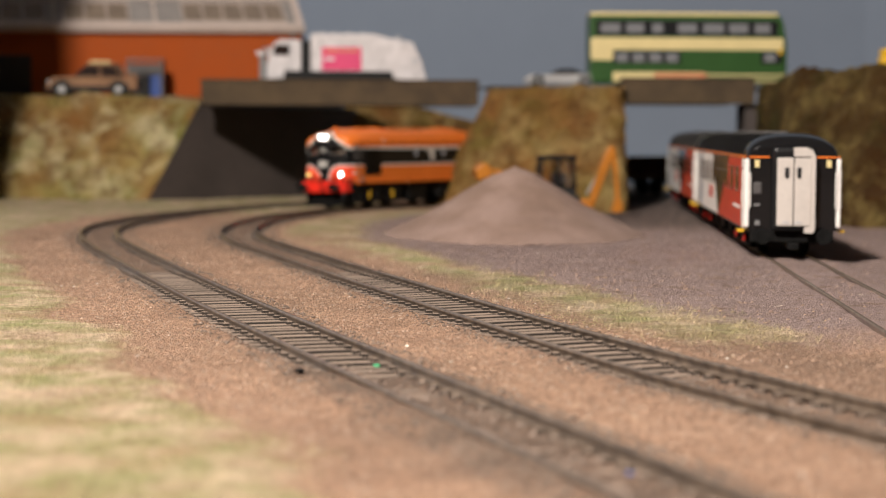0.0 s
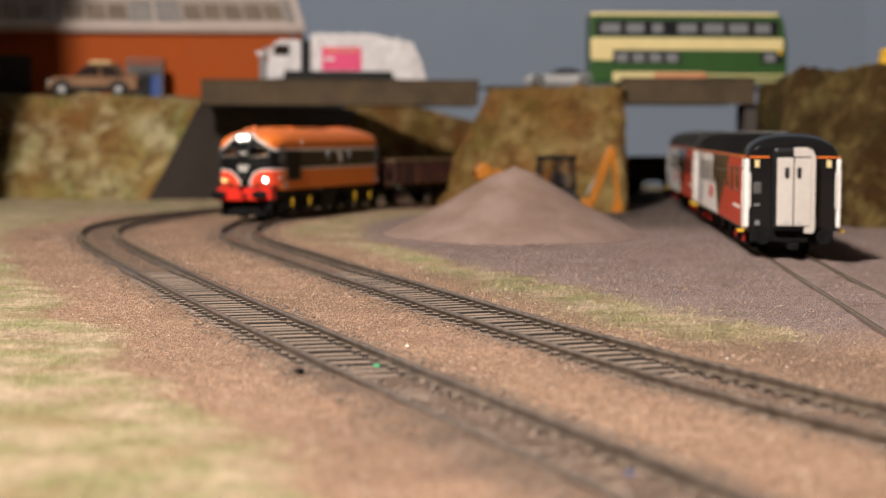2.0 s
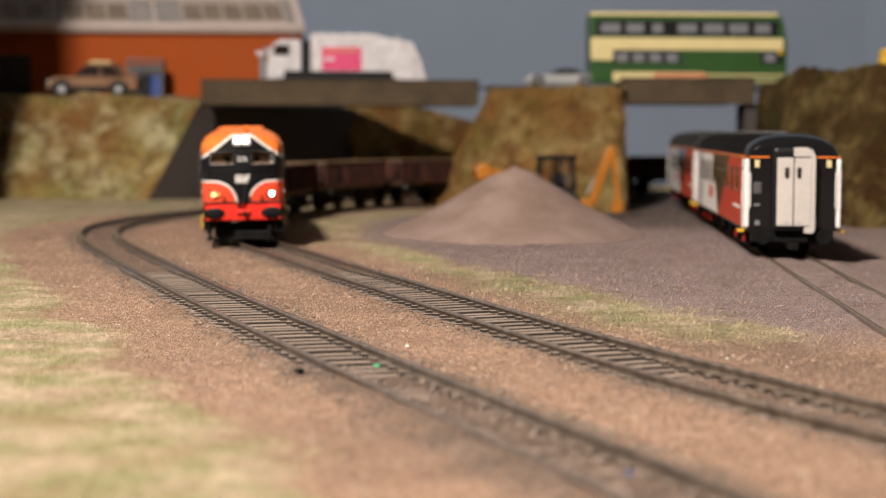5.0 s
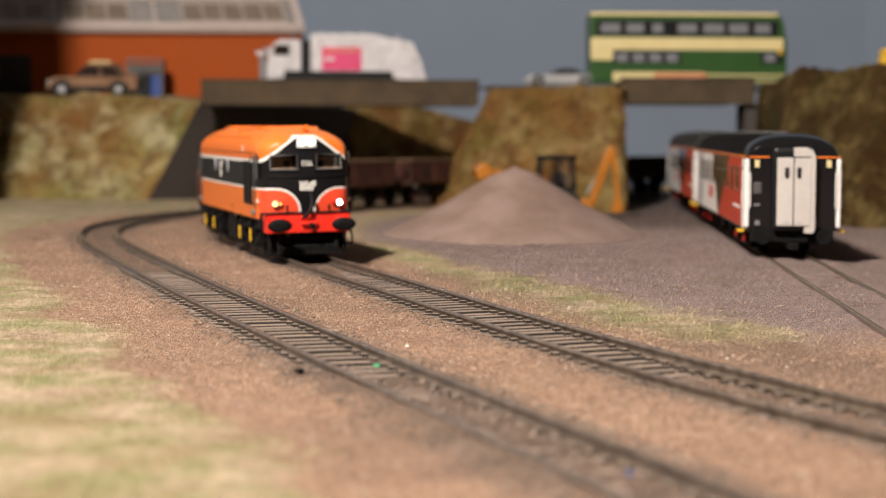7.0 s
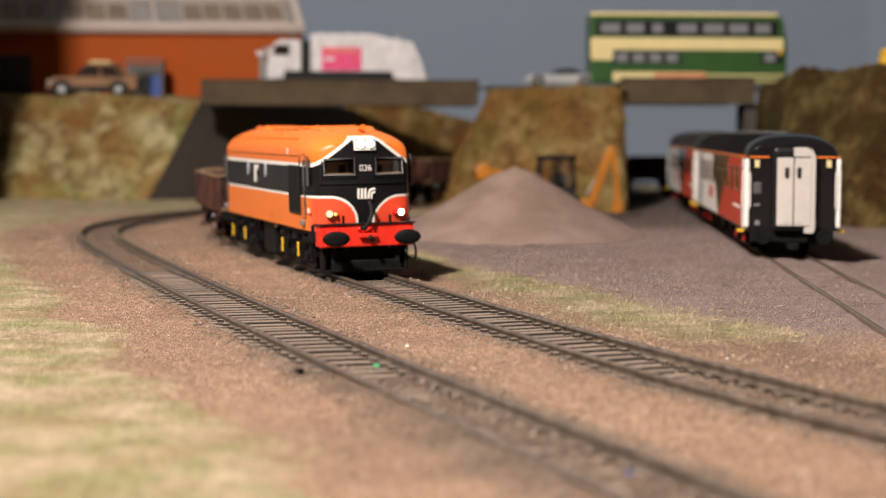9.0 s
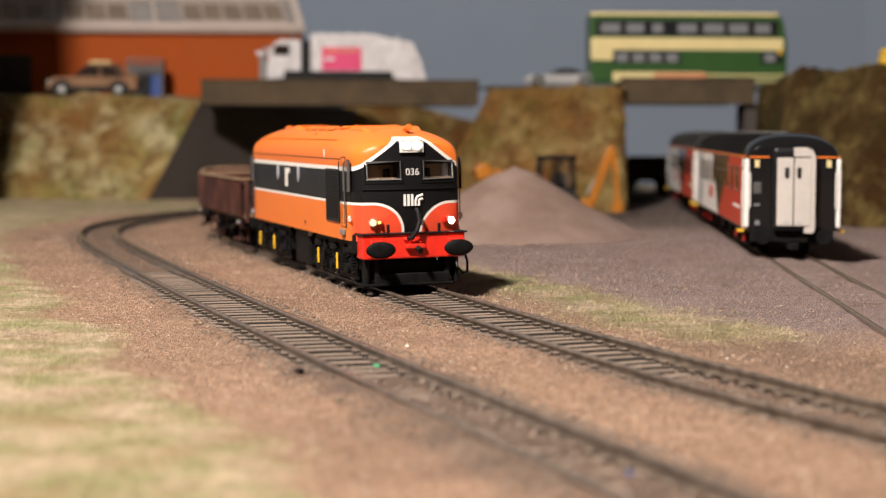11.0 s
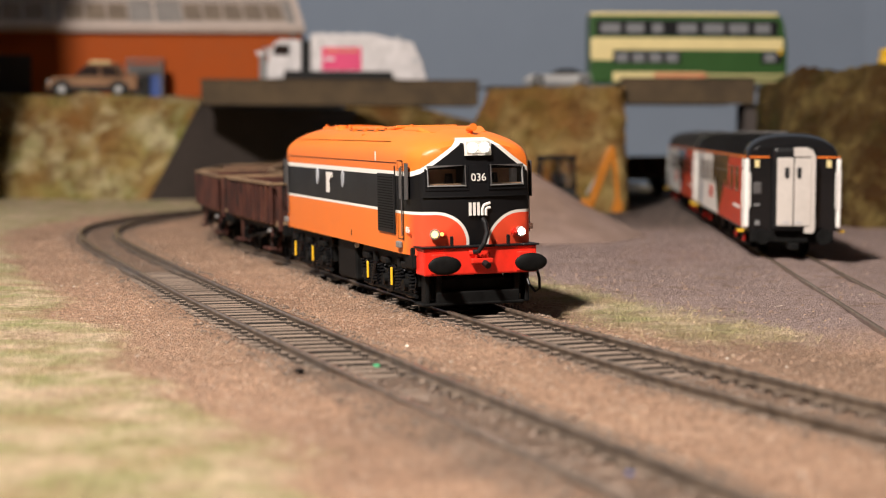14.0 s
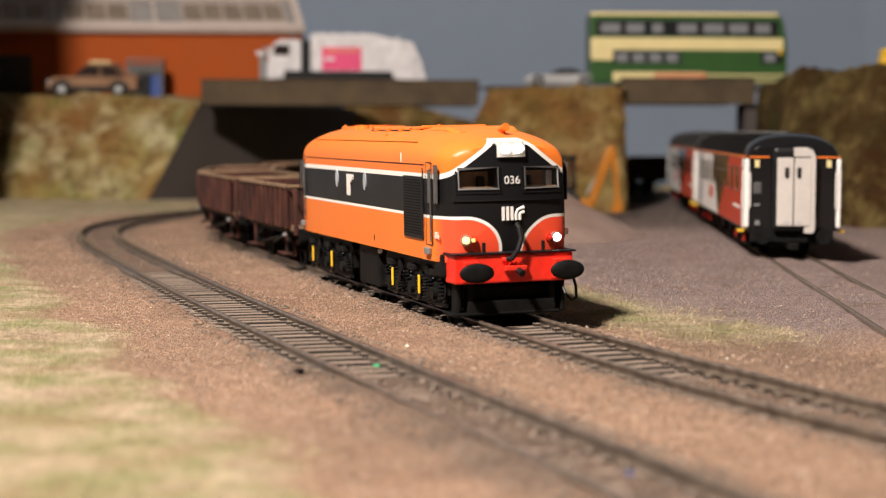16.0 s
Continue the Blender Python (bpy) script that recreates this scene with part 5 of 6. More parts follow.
def wagon():
    t = thing("ballast_wagon", Matrix.Identity(4), "dark brown open ballast wagon with ribbed rusty sides", "model wagon", "ballast wagons")
    L, W = WAGON_L / 2, WAGON_W
    z0, z1 = 0.0140, 0.0288
    for s in (-1, 1):
        sd = part("side", one(box, -L, L - 0.0100, min(s * W, s * (W - 0.001)), max(s * W, s * (W - 0.001)), z0, z1, 0.0002), M["wagon"], t)
        part("end_post", one(box, L - 0.0016, L - 0.0002, min(s * W, s * (W - 0.0014)), max(s * W, s * (W - 0.0014)), 0.0120, z1 - 0.0006, 0.0002), M["wagon"], t)
        part("handrail", one(rod, (L - 0.0100, s * W, z1 - 0.0012), (L - 0.0008, s * W, z1 - 0.0012), 0.0004, 8), M["wagon"], t)
        lever = part("brake_handle", one(rod, (0.0140, s * 0.0170, 0.0080), (0.0330, s * 0.0176, 0.0112), 0.0006, 8), M["under"], t)
        part("lever_grip", one(rod, (0.0330, s * 0.0176, 0.0112), (0.0362, s * 0.0178, 0.0118), 0.0007, 8), M["grey"], lever, "pale worn lever grip")
        for x in (-0.0290, 0.0290):
            part("step_board", one(box, x - 0.0060, x + 0.0060, min(s * 0.0150, s * 0.0178), max(s * 0.0150, s * 0.0178), 0.0042, 0.0050, 0.0002), M["wagon"], t)
            part("step_hanger", one(box, x - 0.0008, x + 0.0008, min(s * 0.0152, s * 0.0160), max(s * 0.0152, s * 0.0160), 0.0048, 0.0125, 0.0001), M["wagon"], t)
        for i in range(11):
            x = -L + 0.002 + (2 * L - 0.0130) * i / 10
            part("rib", one(box, x - 0.0006, x + 0.0006, min(s * W, s * (W + 0.0013)), max(s * W, s * (W + 0.0013)), z0, z1 - 0.0008, 0.0001), M["wagon"], sd)
        part("top_rail", one(box, -L - 0.0004, L - 0.0094, min(s * (W - 0.0012), s * (W + 0.0010)), max(s * (W - 0.0012), s * (W + 0.0010)), z1 - 0.0006, z1 + 0.0005, 0.0002), M["dust"], sd, "dusty top edge")
        part("sole_bar", one(box, -L, L, min(s * 0.0135, s * 0.0145), max(s * 0.0135, s * 0.0145), 0.0112, 0.0142, 0.0002), M["under"], t)
        for x in (-0.0290, 0.0290):
            part("axle_guard", one(prism, [(x - 0.004, 0.0125), (x + 0.004, 0.0125), (x + 0.0022, 0.0035), (x - 0.0022, 0.0035)], s * 0.0132 - 0.0005, s * 0.0132 + 0.0005), M["wagon"], t)
            part("leaf_spring", one(box, x - 0.006, x + 0.006, s * 0.0145 - 0.0007, s * 0.0145 + 0.0007, 0.0088, 0.0104, 0.0003), M["under"], t)
            part("axle_box", one(box, x - 0.0018, x + 0.0018, s * 0.0146 - 0.0010, s * 0.0146 + 0.0010, 0.0050, 0.0086, 0.0004), M["under"], t)
        part("brake_lever", one(rod, (-0.020, s * 0.0150, 0.0060), (0.014, s * 0.0150, 0.0098), 0.0005, 8), M["under"], t)
    for e in (-1, 1):
        X = L - 0.0100 if e > 0 else L
        en = part("end", one(box, min(e * X, e * (X - 0.001)), max(e * X, e * (X - 0.001)), -W, W, z0, z1, 0.0002), M["wagon"], t)
        for y in (-0.011, -0.0037, 0.0037, 0.011):
            part("end_rib", one(box, min(e * X, e * (X + 0.0008)), max(e * X, e * (X + 0.0008)), y - 0.0007, y + 0.0007, z0 - 0.001, z1 - 0.0004, 0.0001), M["wagon"], en)
        part("end_rail", one(box, e * X - 0.0008, e * X + 0.0008, -W, W, z1 - 0.0006, z1 + 0.0005, 0.0002), M["dust"], en, "dusty top edge")
        bb = part("buffer_beam", one(box, e * L - 0.0008, e * L + 0.0008, -0.0155, 0.0155, 0.0102, 0.0142, 0.0002), M["under"], t)
        for s in (-1, 1):
            b = part("buffer", one(rod, (e * L, s * 0.0115, 0.0125), (e * (L + 0.0045), s * 0.0115, 0.0125), 0.0011, 10), M["under"], bb)
            part("buffer_head", one(rod, (e * (L + 0.0040), s * 0.0115, 0.0125), (e * (L + 0.0050), s * 0.0115, 0.0125), 0.0026, 16), M["under"], b)
        part("coupling", one(box, e * L, e * (L + 0.0056) , -0.0015, 0.0015, 0.0070, 0.0082, 0.0002) if e > 0 else one(box, e * (L + 0.0056), e * L, -0.0015, 0.0015, 0.0070, 0.0082, 0.0002), M["under"], t)
    part("floor", one(box, -L + 0.001, L - 0.0005, -W + 0.001, W - 0.001, 0.0130, 0.0150), M["dust"], t)

    def load(u, v):
        x, y = -L + 0.001 + u * (2 * L - 0.012), -W + 0.001 + v * (2 * W - 0.002)
        h = 0.0228 + 0.0034 * math.sin(u * math.pi) * math.sin(v * math.pi)
        return Vector((x, y, h + 0.0010 * noise.noise(Vector((x * 300, y * 300, 1))) + 0.0006 * noise.noise(Vector((x * 900, y * 900, 1)))))
    part("load", one(grid, 60, 26, load), M["load"], t, "brown ballast load", True)
    wheel = None
    for x in (-0.0290, 0.0290):
        part("axle", one(rod, (x, -0.0125, 0.0062), (x, 0.0125, 0.0062), 0.0009), M["under"], t)
        for s in (-1, 1):
            at = Matrix.Translation((x, s * 0.0086, 0.0062)) @ Matrix.Rotation(0 if s > 0 else math.pi, 4, "Z")
            wheel = part("wheel", wheel_bm(0.0062), M["under"], t, at=at) if wheel is None else (again(wheel, t, at) and wheel)
    return t


WAGONS = [wagon()]
for i in range(8):
    WAGONS.append(copy_thing(WAGONS[0], Matrix.Identity(4)))


# ---- coaches on the siding ----
COACH_L, COACH_W = 0.2600, 0.0180


def coach_section(w, h=0.0478):
    pts = [(-w * 0.985, 0.0105), (-w, 0.0125), (-w, 0.0300), (-w * 0.985, 0.0372), (-w * 0.965, 0.0392)]
    for i in range(1, 16):
        a = math.pi * i / 16
        pts.append((-w * 0.965 * math.copysign(abs(math.cos(a)) ** 0.8, math.cos(a)), 0.0392 + (h - 0.0392) * math.sin(a) ** 0.85))
    return pts + [(-p, q) for p, q in pts[4::-1]]


def coach():
    t = thing("railway_coach", Matrix.Identity(4), "red, white and black model railway coach with pale end doors", "model coach", "coaches on the siding")
    L, w = COACH_L / 2, COACH_W
    full = coach_section(w)
    bm = bmesh.new()
    loft(bm, [(-L, coach_section(w * 0.985, 0.0470)), (-L + 0.004, full), (L - 0.0160, full), (L - 0.0100, coach_section(w, 0.0476)), (L - 0.0060, coach_section(w, 0.0470)), (L - 0.0032, coach_section(w * 0.995, 0.0461)), (L - 0.0012, coach_section(w * 0.98, 0.0448)), (L, coach_section(w * 0.95, 0.0430))])
    shell = part("body", bm, M["gloss"], t, "glossy black body shell", True)
    shell.data.set_sharp_from_angle(angle=radians(30))
    # roof skin a little proud of the shell
    roof = [p for p in full if p[1] > 0.0390]
    bm = bmesh.new()
    ra = [[bm.verts.new((x, y * 1.006, z + 0.0002)) for y, z in roof] for x in (-L + 0.003, L - 0.0150)]
    for i in range(len(roof) - 1):
        bm.faces.new((ra[0][i], ra[0][i + 1], ra[1][i + 1], ra[1][i]))
    bmesh.ops.solidify(bm, geom=bm.faces[:], thickness=0.0003)
    part("roof", bm, M["roofgrey"], t, "dark grey ribbed roof", True)
    for i in range(9):
        part("roof_vent", one(box, -0.10 + i * 0.024 - 0.0025, -0.10 + i * 0.024 + 0.0025, -0.0024, 0.0024, 0.0474, 0.0486, 0.0005), M["roofgrey"], t)
    # livery panels along both sides, from the near end backward
    red_panel = [(L - 0.118, 0.0115), (L - 0.0120, 0.0115), (L - 0.0120, 0.0380), (L - 0.066, 0.0380)]
    brown_panel = [(L - 0.122, 0.0115), (L - 0.1184, 0.0115), (L - 0.0664, 0.0380), (L - 0.152, 0.0380)]
    white_panel = [(-L + 0.001, 0.0115), (L - 0.1224, 0.0115), (L - 0.1524, 0.0380), (-L + 0.001, 0.0380)]
    for s in (-1, 1):
        y = s * w
        for out, k, lb in ((red_panel, "railred", "red side panel"), (brown_panel, "tinted", "dark brown wedge panel"), (white_panel, "coachwhite", "white side panel"), ([(L - 0.0118, 0.0115), (L - 0.0006, 0.0115), (L - 0.0006, 0.0380), (L - 0.0118, 0.0380)], "coachwhite", "white end panel")):
            part("side_panel", one(prism, out, y - 0.00025, y + 0.00025), M[k], t, lb)
        part("grey_strip", one(box, L - 0.232, L - 0.212, y - 0.00035, y + 0.00035, 0.0120, 0.0378), M["coachgrey"], t, "pale grey strip")
        part("corner_strip", one(box, L - 0.0018, L + 0.0003, min(s * w * 0.915, s * (w + 0.0003)), max(s * w * 0.915, s * (w + 0.0003)), 0.0118, 0.0380, 0.0004), M["coachwhite"], t, "white corner strip")
        part("cantrail_line", one(box, -L + 0.003, L - 0.003, y - 0.0003, y + 0.0003, 0.0384, 0.0391), M["orange"], t, "thin orange line under the roof")
        for i in range(9):
            x = L - 0.030 - i * 0.0235
            wn = part("window", one(box, x - 0.0062, x + 0.0062, y - 0.0004, y + 0.0004, 0.0245, 0.0348, 0.0008), M["tinted"], t, "dark tinted window")
            part("window_bar", one(box, x - 0.0062, x + 0.0062, y - 0.0005, y + 0.0005, 0.0318, 0.0321), M["grey"], wn)
        for x in (L - 0.0072, -L + 0.008):
            d = part("door", one(box, x - 0.0040, x + 0.0040, y - 0.00035, y + 0.00035, 0.0122, 0.0372, 0.0003), M["coachwhite"], t, "white door")
            part("door_pane", one(box, x - 0.0022, x + 0.0022, y - 0.0005, y + 0.0005, 0.0255, 0.0345, 0.0004), M["tinted"], d)
            part("handrail", one(rod, (x + 0.0050, y + s * 0.0008, 0.0190), (x + 0.0050, y + s * 0.0008, 0.0335), 0.00022), M["white"], d)
        part("lettering_bar", one(box, L - 0.047, L - 0.018, y - 0.0004, y + 0.0004, 0.0182, 0.0194), M["coachwhite"], t)
        part("emblem", one(box, L - 0.168, L - 0.150, y - 0.0004, y + 0.0004, 0.0175, 0.0235, 0.0008), M["railred"], t, "red emblem on white")
        for x in (L - 0.0065, -L + 0.008):
            part("step", one(box, x - 0.0048, x + 0.0048, min(y, y + s * 0.0022), max(y, y + s * 0.0022), 0.0098, 0.0106, 0.0002), M["yellow"], t, "yellow footstep")
        for x, q in ((0.055, 0.02), (0.018, 0.012), (-0.02, 0.018), (-0.05, 0.010)):
            part("underfloor_box", one(box, x - q / 2, x + q / 2, s * 0.0105 - 0.003, s * 0.0105 + 0.003, 0.0040, 0.0105, 0.0005), M["under"], t)
    # gangway end: dark bellows, pale doors
    for e in (1, -1):
        g = part("gangway", one(box, min(e * L, e * (L + 0.0036)), max(e * L, e * (L + 0.0036)), -0.0080, 0.0080, 0.0105, 0.0425, 0.0016), M["black"], t, "black gangway frame")
        for y0, y1 in ((-0.0064, -0.0002), (0.0002, 0.0064)):
            d = part("end_door", one(box, min(e * (L + 0.0034), e * (L + 0.0042)), max(e * (L + 0.0034), e * (L + 0.0042)), y0, y1, 0.0125, 0.0385, 0.0003), M["doorgrey"], g, "pale grey gangway door")
            yc = (y0 + y1) / 2 + (0.0006 if y0 < 0 else -0.0014)
            part("door_pane", one(box, min(e * (L + 0.0038), e * (L + 0.0044)), max(e * (L + 0.0038), e * (L + 0.0044)), yc - 0.0009, yc + 0.0009, 0.0306, 0.0350, 0.0006), M["darkglass"], d)
            part("kick_plate", one(box, min(e * (L + 0.0040), e * (L + 0.0044)), max(e * (L + 0.0040), e * (L + 0.0044)), yc - 0.0016, yc + 0.0012, 0.0136, 0.0140), M["coachgrey"], d)
        out = [(-0.0002, 0.0425), (0.0046, 0.0425), (0.0068, 0.0415), (0.0080, 0.0392), (0.0080, 0.0112), (0.0072, 0.0098), (0.0040, 0.0098), (0.0040, 0.0120), (0.0064, 0.0125), (0.0064, 0.0390), (-0.0002, 0.0390)]
        bm = bmesh.new()
        if e > 0:
            a = [bm.verts.new((L + 0.0036, y, z)) for y, z in out]
            b = [bm.verts.new((L + 0.0047, y, z)) for y, z in out]
            n = len(a)
            bm.faces.new(a), bm.faces.new(b[::-1])
            for i in range(n):
                bm.faces.new((a[i], b[i], b[(i + 1) % n], a[(i + 1) % n]))
            part("door_surround", bm, M["doorgrey"], g, "pale grey hinged surround")
            for s in (-1, 1):
                part("end_line", one(box, L - 0.0002, L + 0.0003, min(s * 0.0090, s * 0.0165), max(s * 0.0090, s * 0.0165), 0.0384, 0.0390), M["orange"], t, "thin orange line")
                part("notice", one(box, L - 0.0002, L + 0.0003, s * 0.0136 - 0.0009, s * 0.0136 + 0.0009, 0.0348, 0.0376), M["cream"], t, "small yellow notice")
                part("corner_rail", one(rod, (L + 0.0010, s * 0.0162, 0.0192), (L + 0.0010, s * 0.0162, 0.0328), 0.00028), M["white"], t, "white handrail")
            part("socket_plate", one(box, L - 0.0002, L + 0.0005, -0.0150, -0.0118, 0.0245, 0.0290, 0.0004), M["smoke"], t)
            part("notice", one(box, L - 0.0002, L + 0.0004, -0.0146, -0.0124, 0.0200, 0.0208), M["grey"], t)
            part("notice", one(box, L - 0.0002, L + 0.0004, -0.0142, -0.0124, 0.0126, 0.0144), M["grey"], t)
        bb = part("buffer_beam", one(box, min(e * L, e * (L - 0.003)), max(e * L, e * (L - 0.003)), -0.0158, 0.0158, 0.0060, 0.0108, 0.0004), M["under"], t)
        for s in (-1, 1):
            b = part("buffer", one(rod, (e * L, s * 0.0115, 0.0085), (e * (L + 0.0045), s * 0.0115, 0.0085), 0.0014, 12), M["under"], bb)
            part("buffer_head", one(rod, (e * (L + 0.0042), s * 0.0115, 0.0085), (e * (L + 0.0050), s * 0.0115, 0.0085), 0.0030, 18), M["under"], b)
        part("coupling", one(box, min(e * L, e * (L + 0.006)), max(e * L, e * (L + 0.006)), -0.0020, 0.0020, 0.0035, 0.0060, 0.0004), M["under"], bb)
    part("underframe", one(box, -L + 0.003, L - 0.003, -0.0140, 0.0140, 0.0085, 0.0110), M["under"], t)
    wheel = None
    for bx in (-L + 0.045, L - 0.045):
        bg = new("bogie")
        bg.parent = t
        for s in (-1, 1):
            part("bogie_frame", one(prism, [(bx - 0.024, 0.0058), (bx - 0.022, 0.0090), (bx + 0.022, 0.0090), (bx + 0.024, 0.0058), (bx + 0.012, 0.0048), (bx + 0.006, 0.0030), (bx - 0.006, 0.0030), (bx - 0.012, 0.0048)], s * 0.0132 - 0.0006, s * 0.0132 + 0.0006), M["under"], bg)
            for wx in (bx - 0.0165, bx + 0.0165):
                part("axle_box", one(box, wx - 0.0024, wx + 0.0024, s * 0.0142 - 0.0008, s * 0.0142 + 0.0008, 0.0038, 0.0086, 0.0004), M["under"], bg)
                part("axle_cover", one(rod, (wx, s * 0.0148, 0.0062), (wx, s * 0.0158, 0.0062), 0.0016, 12), M["red"], bg, "red axle box cover")
                at = Matrix.Translation((wx, s * 0.0086, 0.0062)) @ Matrix.Rotation(0 if s > 0 else math.pi, 4, "Z")
                wheel = part("wheel", wheel_bm(0.0062), M["under"], bg, at=at) if wheel is None else (again(wheel, bg, at) and wheel)
    return t


COACH = coach()
COACH.matrix_world = SIDING.rest(SIDING.length - 0.509 - COACH_L / 2, 0.085, 0.0)
copy_thing(COACH, SIDING.rest(SIDING.length - 0.519 - COACH_L * 1.5, 0.085, 0.0))


# ---- brick shed behind the left embankment ----
def shed():
    y0, x0, x1, ze = 1.463, -0.75, -0.1180, 0.1285
    t = thing("brick_shed", Matrix.Identity(4), "orange red brick shed with pale framed rooflights", "shed")
    part("wall", one(box, x0, x1, y0, y0 + 0.004, 0.0728, ze), M["brick"], t, "orange red brick wall")
    part("end_wall", one(box, x1 - 0.004, x1 - 0.0005, y0 + 0.004, y0 + 0.045, ROAD_Z, ze), M["brick"], t)
    rise, run = 0.030, 0.050
    ang = math.atan2(rise, run)
    ln = math.hypot(rise, run)
    base = Matrix.Translation((0, y0 - 0.004, ze)) @ Matrix.Rotation(ang, 4, "X")
    # the slope runs a little askew of the wall
    base[0][1] = -0.21

    def slab(name, xa, xb, ya, yb, za, zb, mat, label="", parent=t):
        return part(name, one(box, xa, xb, ya, yb, za, zb, 0.0003, base), mat, parent, label)
    slab("roof", x0, x1 + 0.003, 0.0, ln, 0.0, 0.003, M["roofpale"], "pale grey sheet roof")
    slab("eaves_board", x0, x1 + 0.0045, -0.0015, 0.0065, -0.0010, 0.0046, M["gable"], "pale eaves board")
    slab("ridge_board", x0, x1 + 0.0045, ln - 0.0075, ln, -0.0005, 0.0046, M["gable"], "pale ridge board")
    slab("verge_board", x1 - 0.0010, x1 + 0.0045, 0.0067, ln - 0.0077, -0.0005, 0.0046, M["gable"], "pale verge board")
    top = base @ Vector((0, ln, 0))
    part("roof_back", one(box, x0, x1 - 0.012, top.y, top.y + 0.004, ROAD_Z, top.z), M["roofpale"], t)
    for xa, xb in ((-0.435, -0.325), (-0.310, -0.256), (-0.211, -0.128)):
        r = slab("rooflight", xa, xb, 0.0095, 0.0420, 0.003, 0.0038, M["roof"], "brown rooflight panel")
        n = max(3, round((xb - xa) / 0.0175))
        for i in range(n + 1):
            x = xa + (xb - xa) * i / n
            slab("glazing_bar", x - 0.0006, x + 0.0006, 0.0090, 0.0425, 0.0036, 0.0046, M["gable"], parent=r)
        for yy in (0.0082, 0.0415):
            slab("glazing_bar", xa, xb, yy, yy + 0.002, 0.0036, 0.0044, M["gable"], parent=r)
    for xa in (-0.2345, -0.3180):
        slab("sheet_joint", xa - 0.0012, xa + 0.0012, 0.0067, ln - 0.0077, 0.003, 0.0042, M["gable"])
    d = part("door", one(box, -0.47, -0.338, y0 - 0.0012, y0 + 0.0005, 0.0730, 0.1085, 0.0003), M["wingwall"], t, "dark roller door")
    for i in range(9):
        part("slat", one(box, -0.469, -0.339, y0 - 0.0018, y0 - 0.0012, 0.0790 + i * 0.003, 0.0812 + i * 0.003), M["wingwall"], d)
    part("downpipe", one(rod, (x1 - 0.006, y0 - 0.0015, ROAD_Z), (x1 - 0.006, y0 - 0.0015, ze), 0.0012), M["grey"], t)


shed()


# ---- road vehicles; each is built along x, nose at +x, wheels on z = 0 ----
def tyre(t, x, y, r, wd, hub):
    w = part("wheel", one(rod, (x, y - wd / 2, r), (x, y + wd / 2, r), r, 20), M["rubber"], t, "black tyre")
    part("hub", one(rod, (x, y - wd / 2 - 0.0002, r), (x, y + wd / 2 + 0.0002, r), r * 0.5, 16), hub, w)
    return w


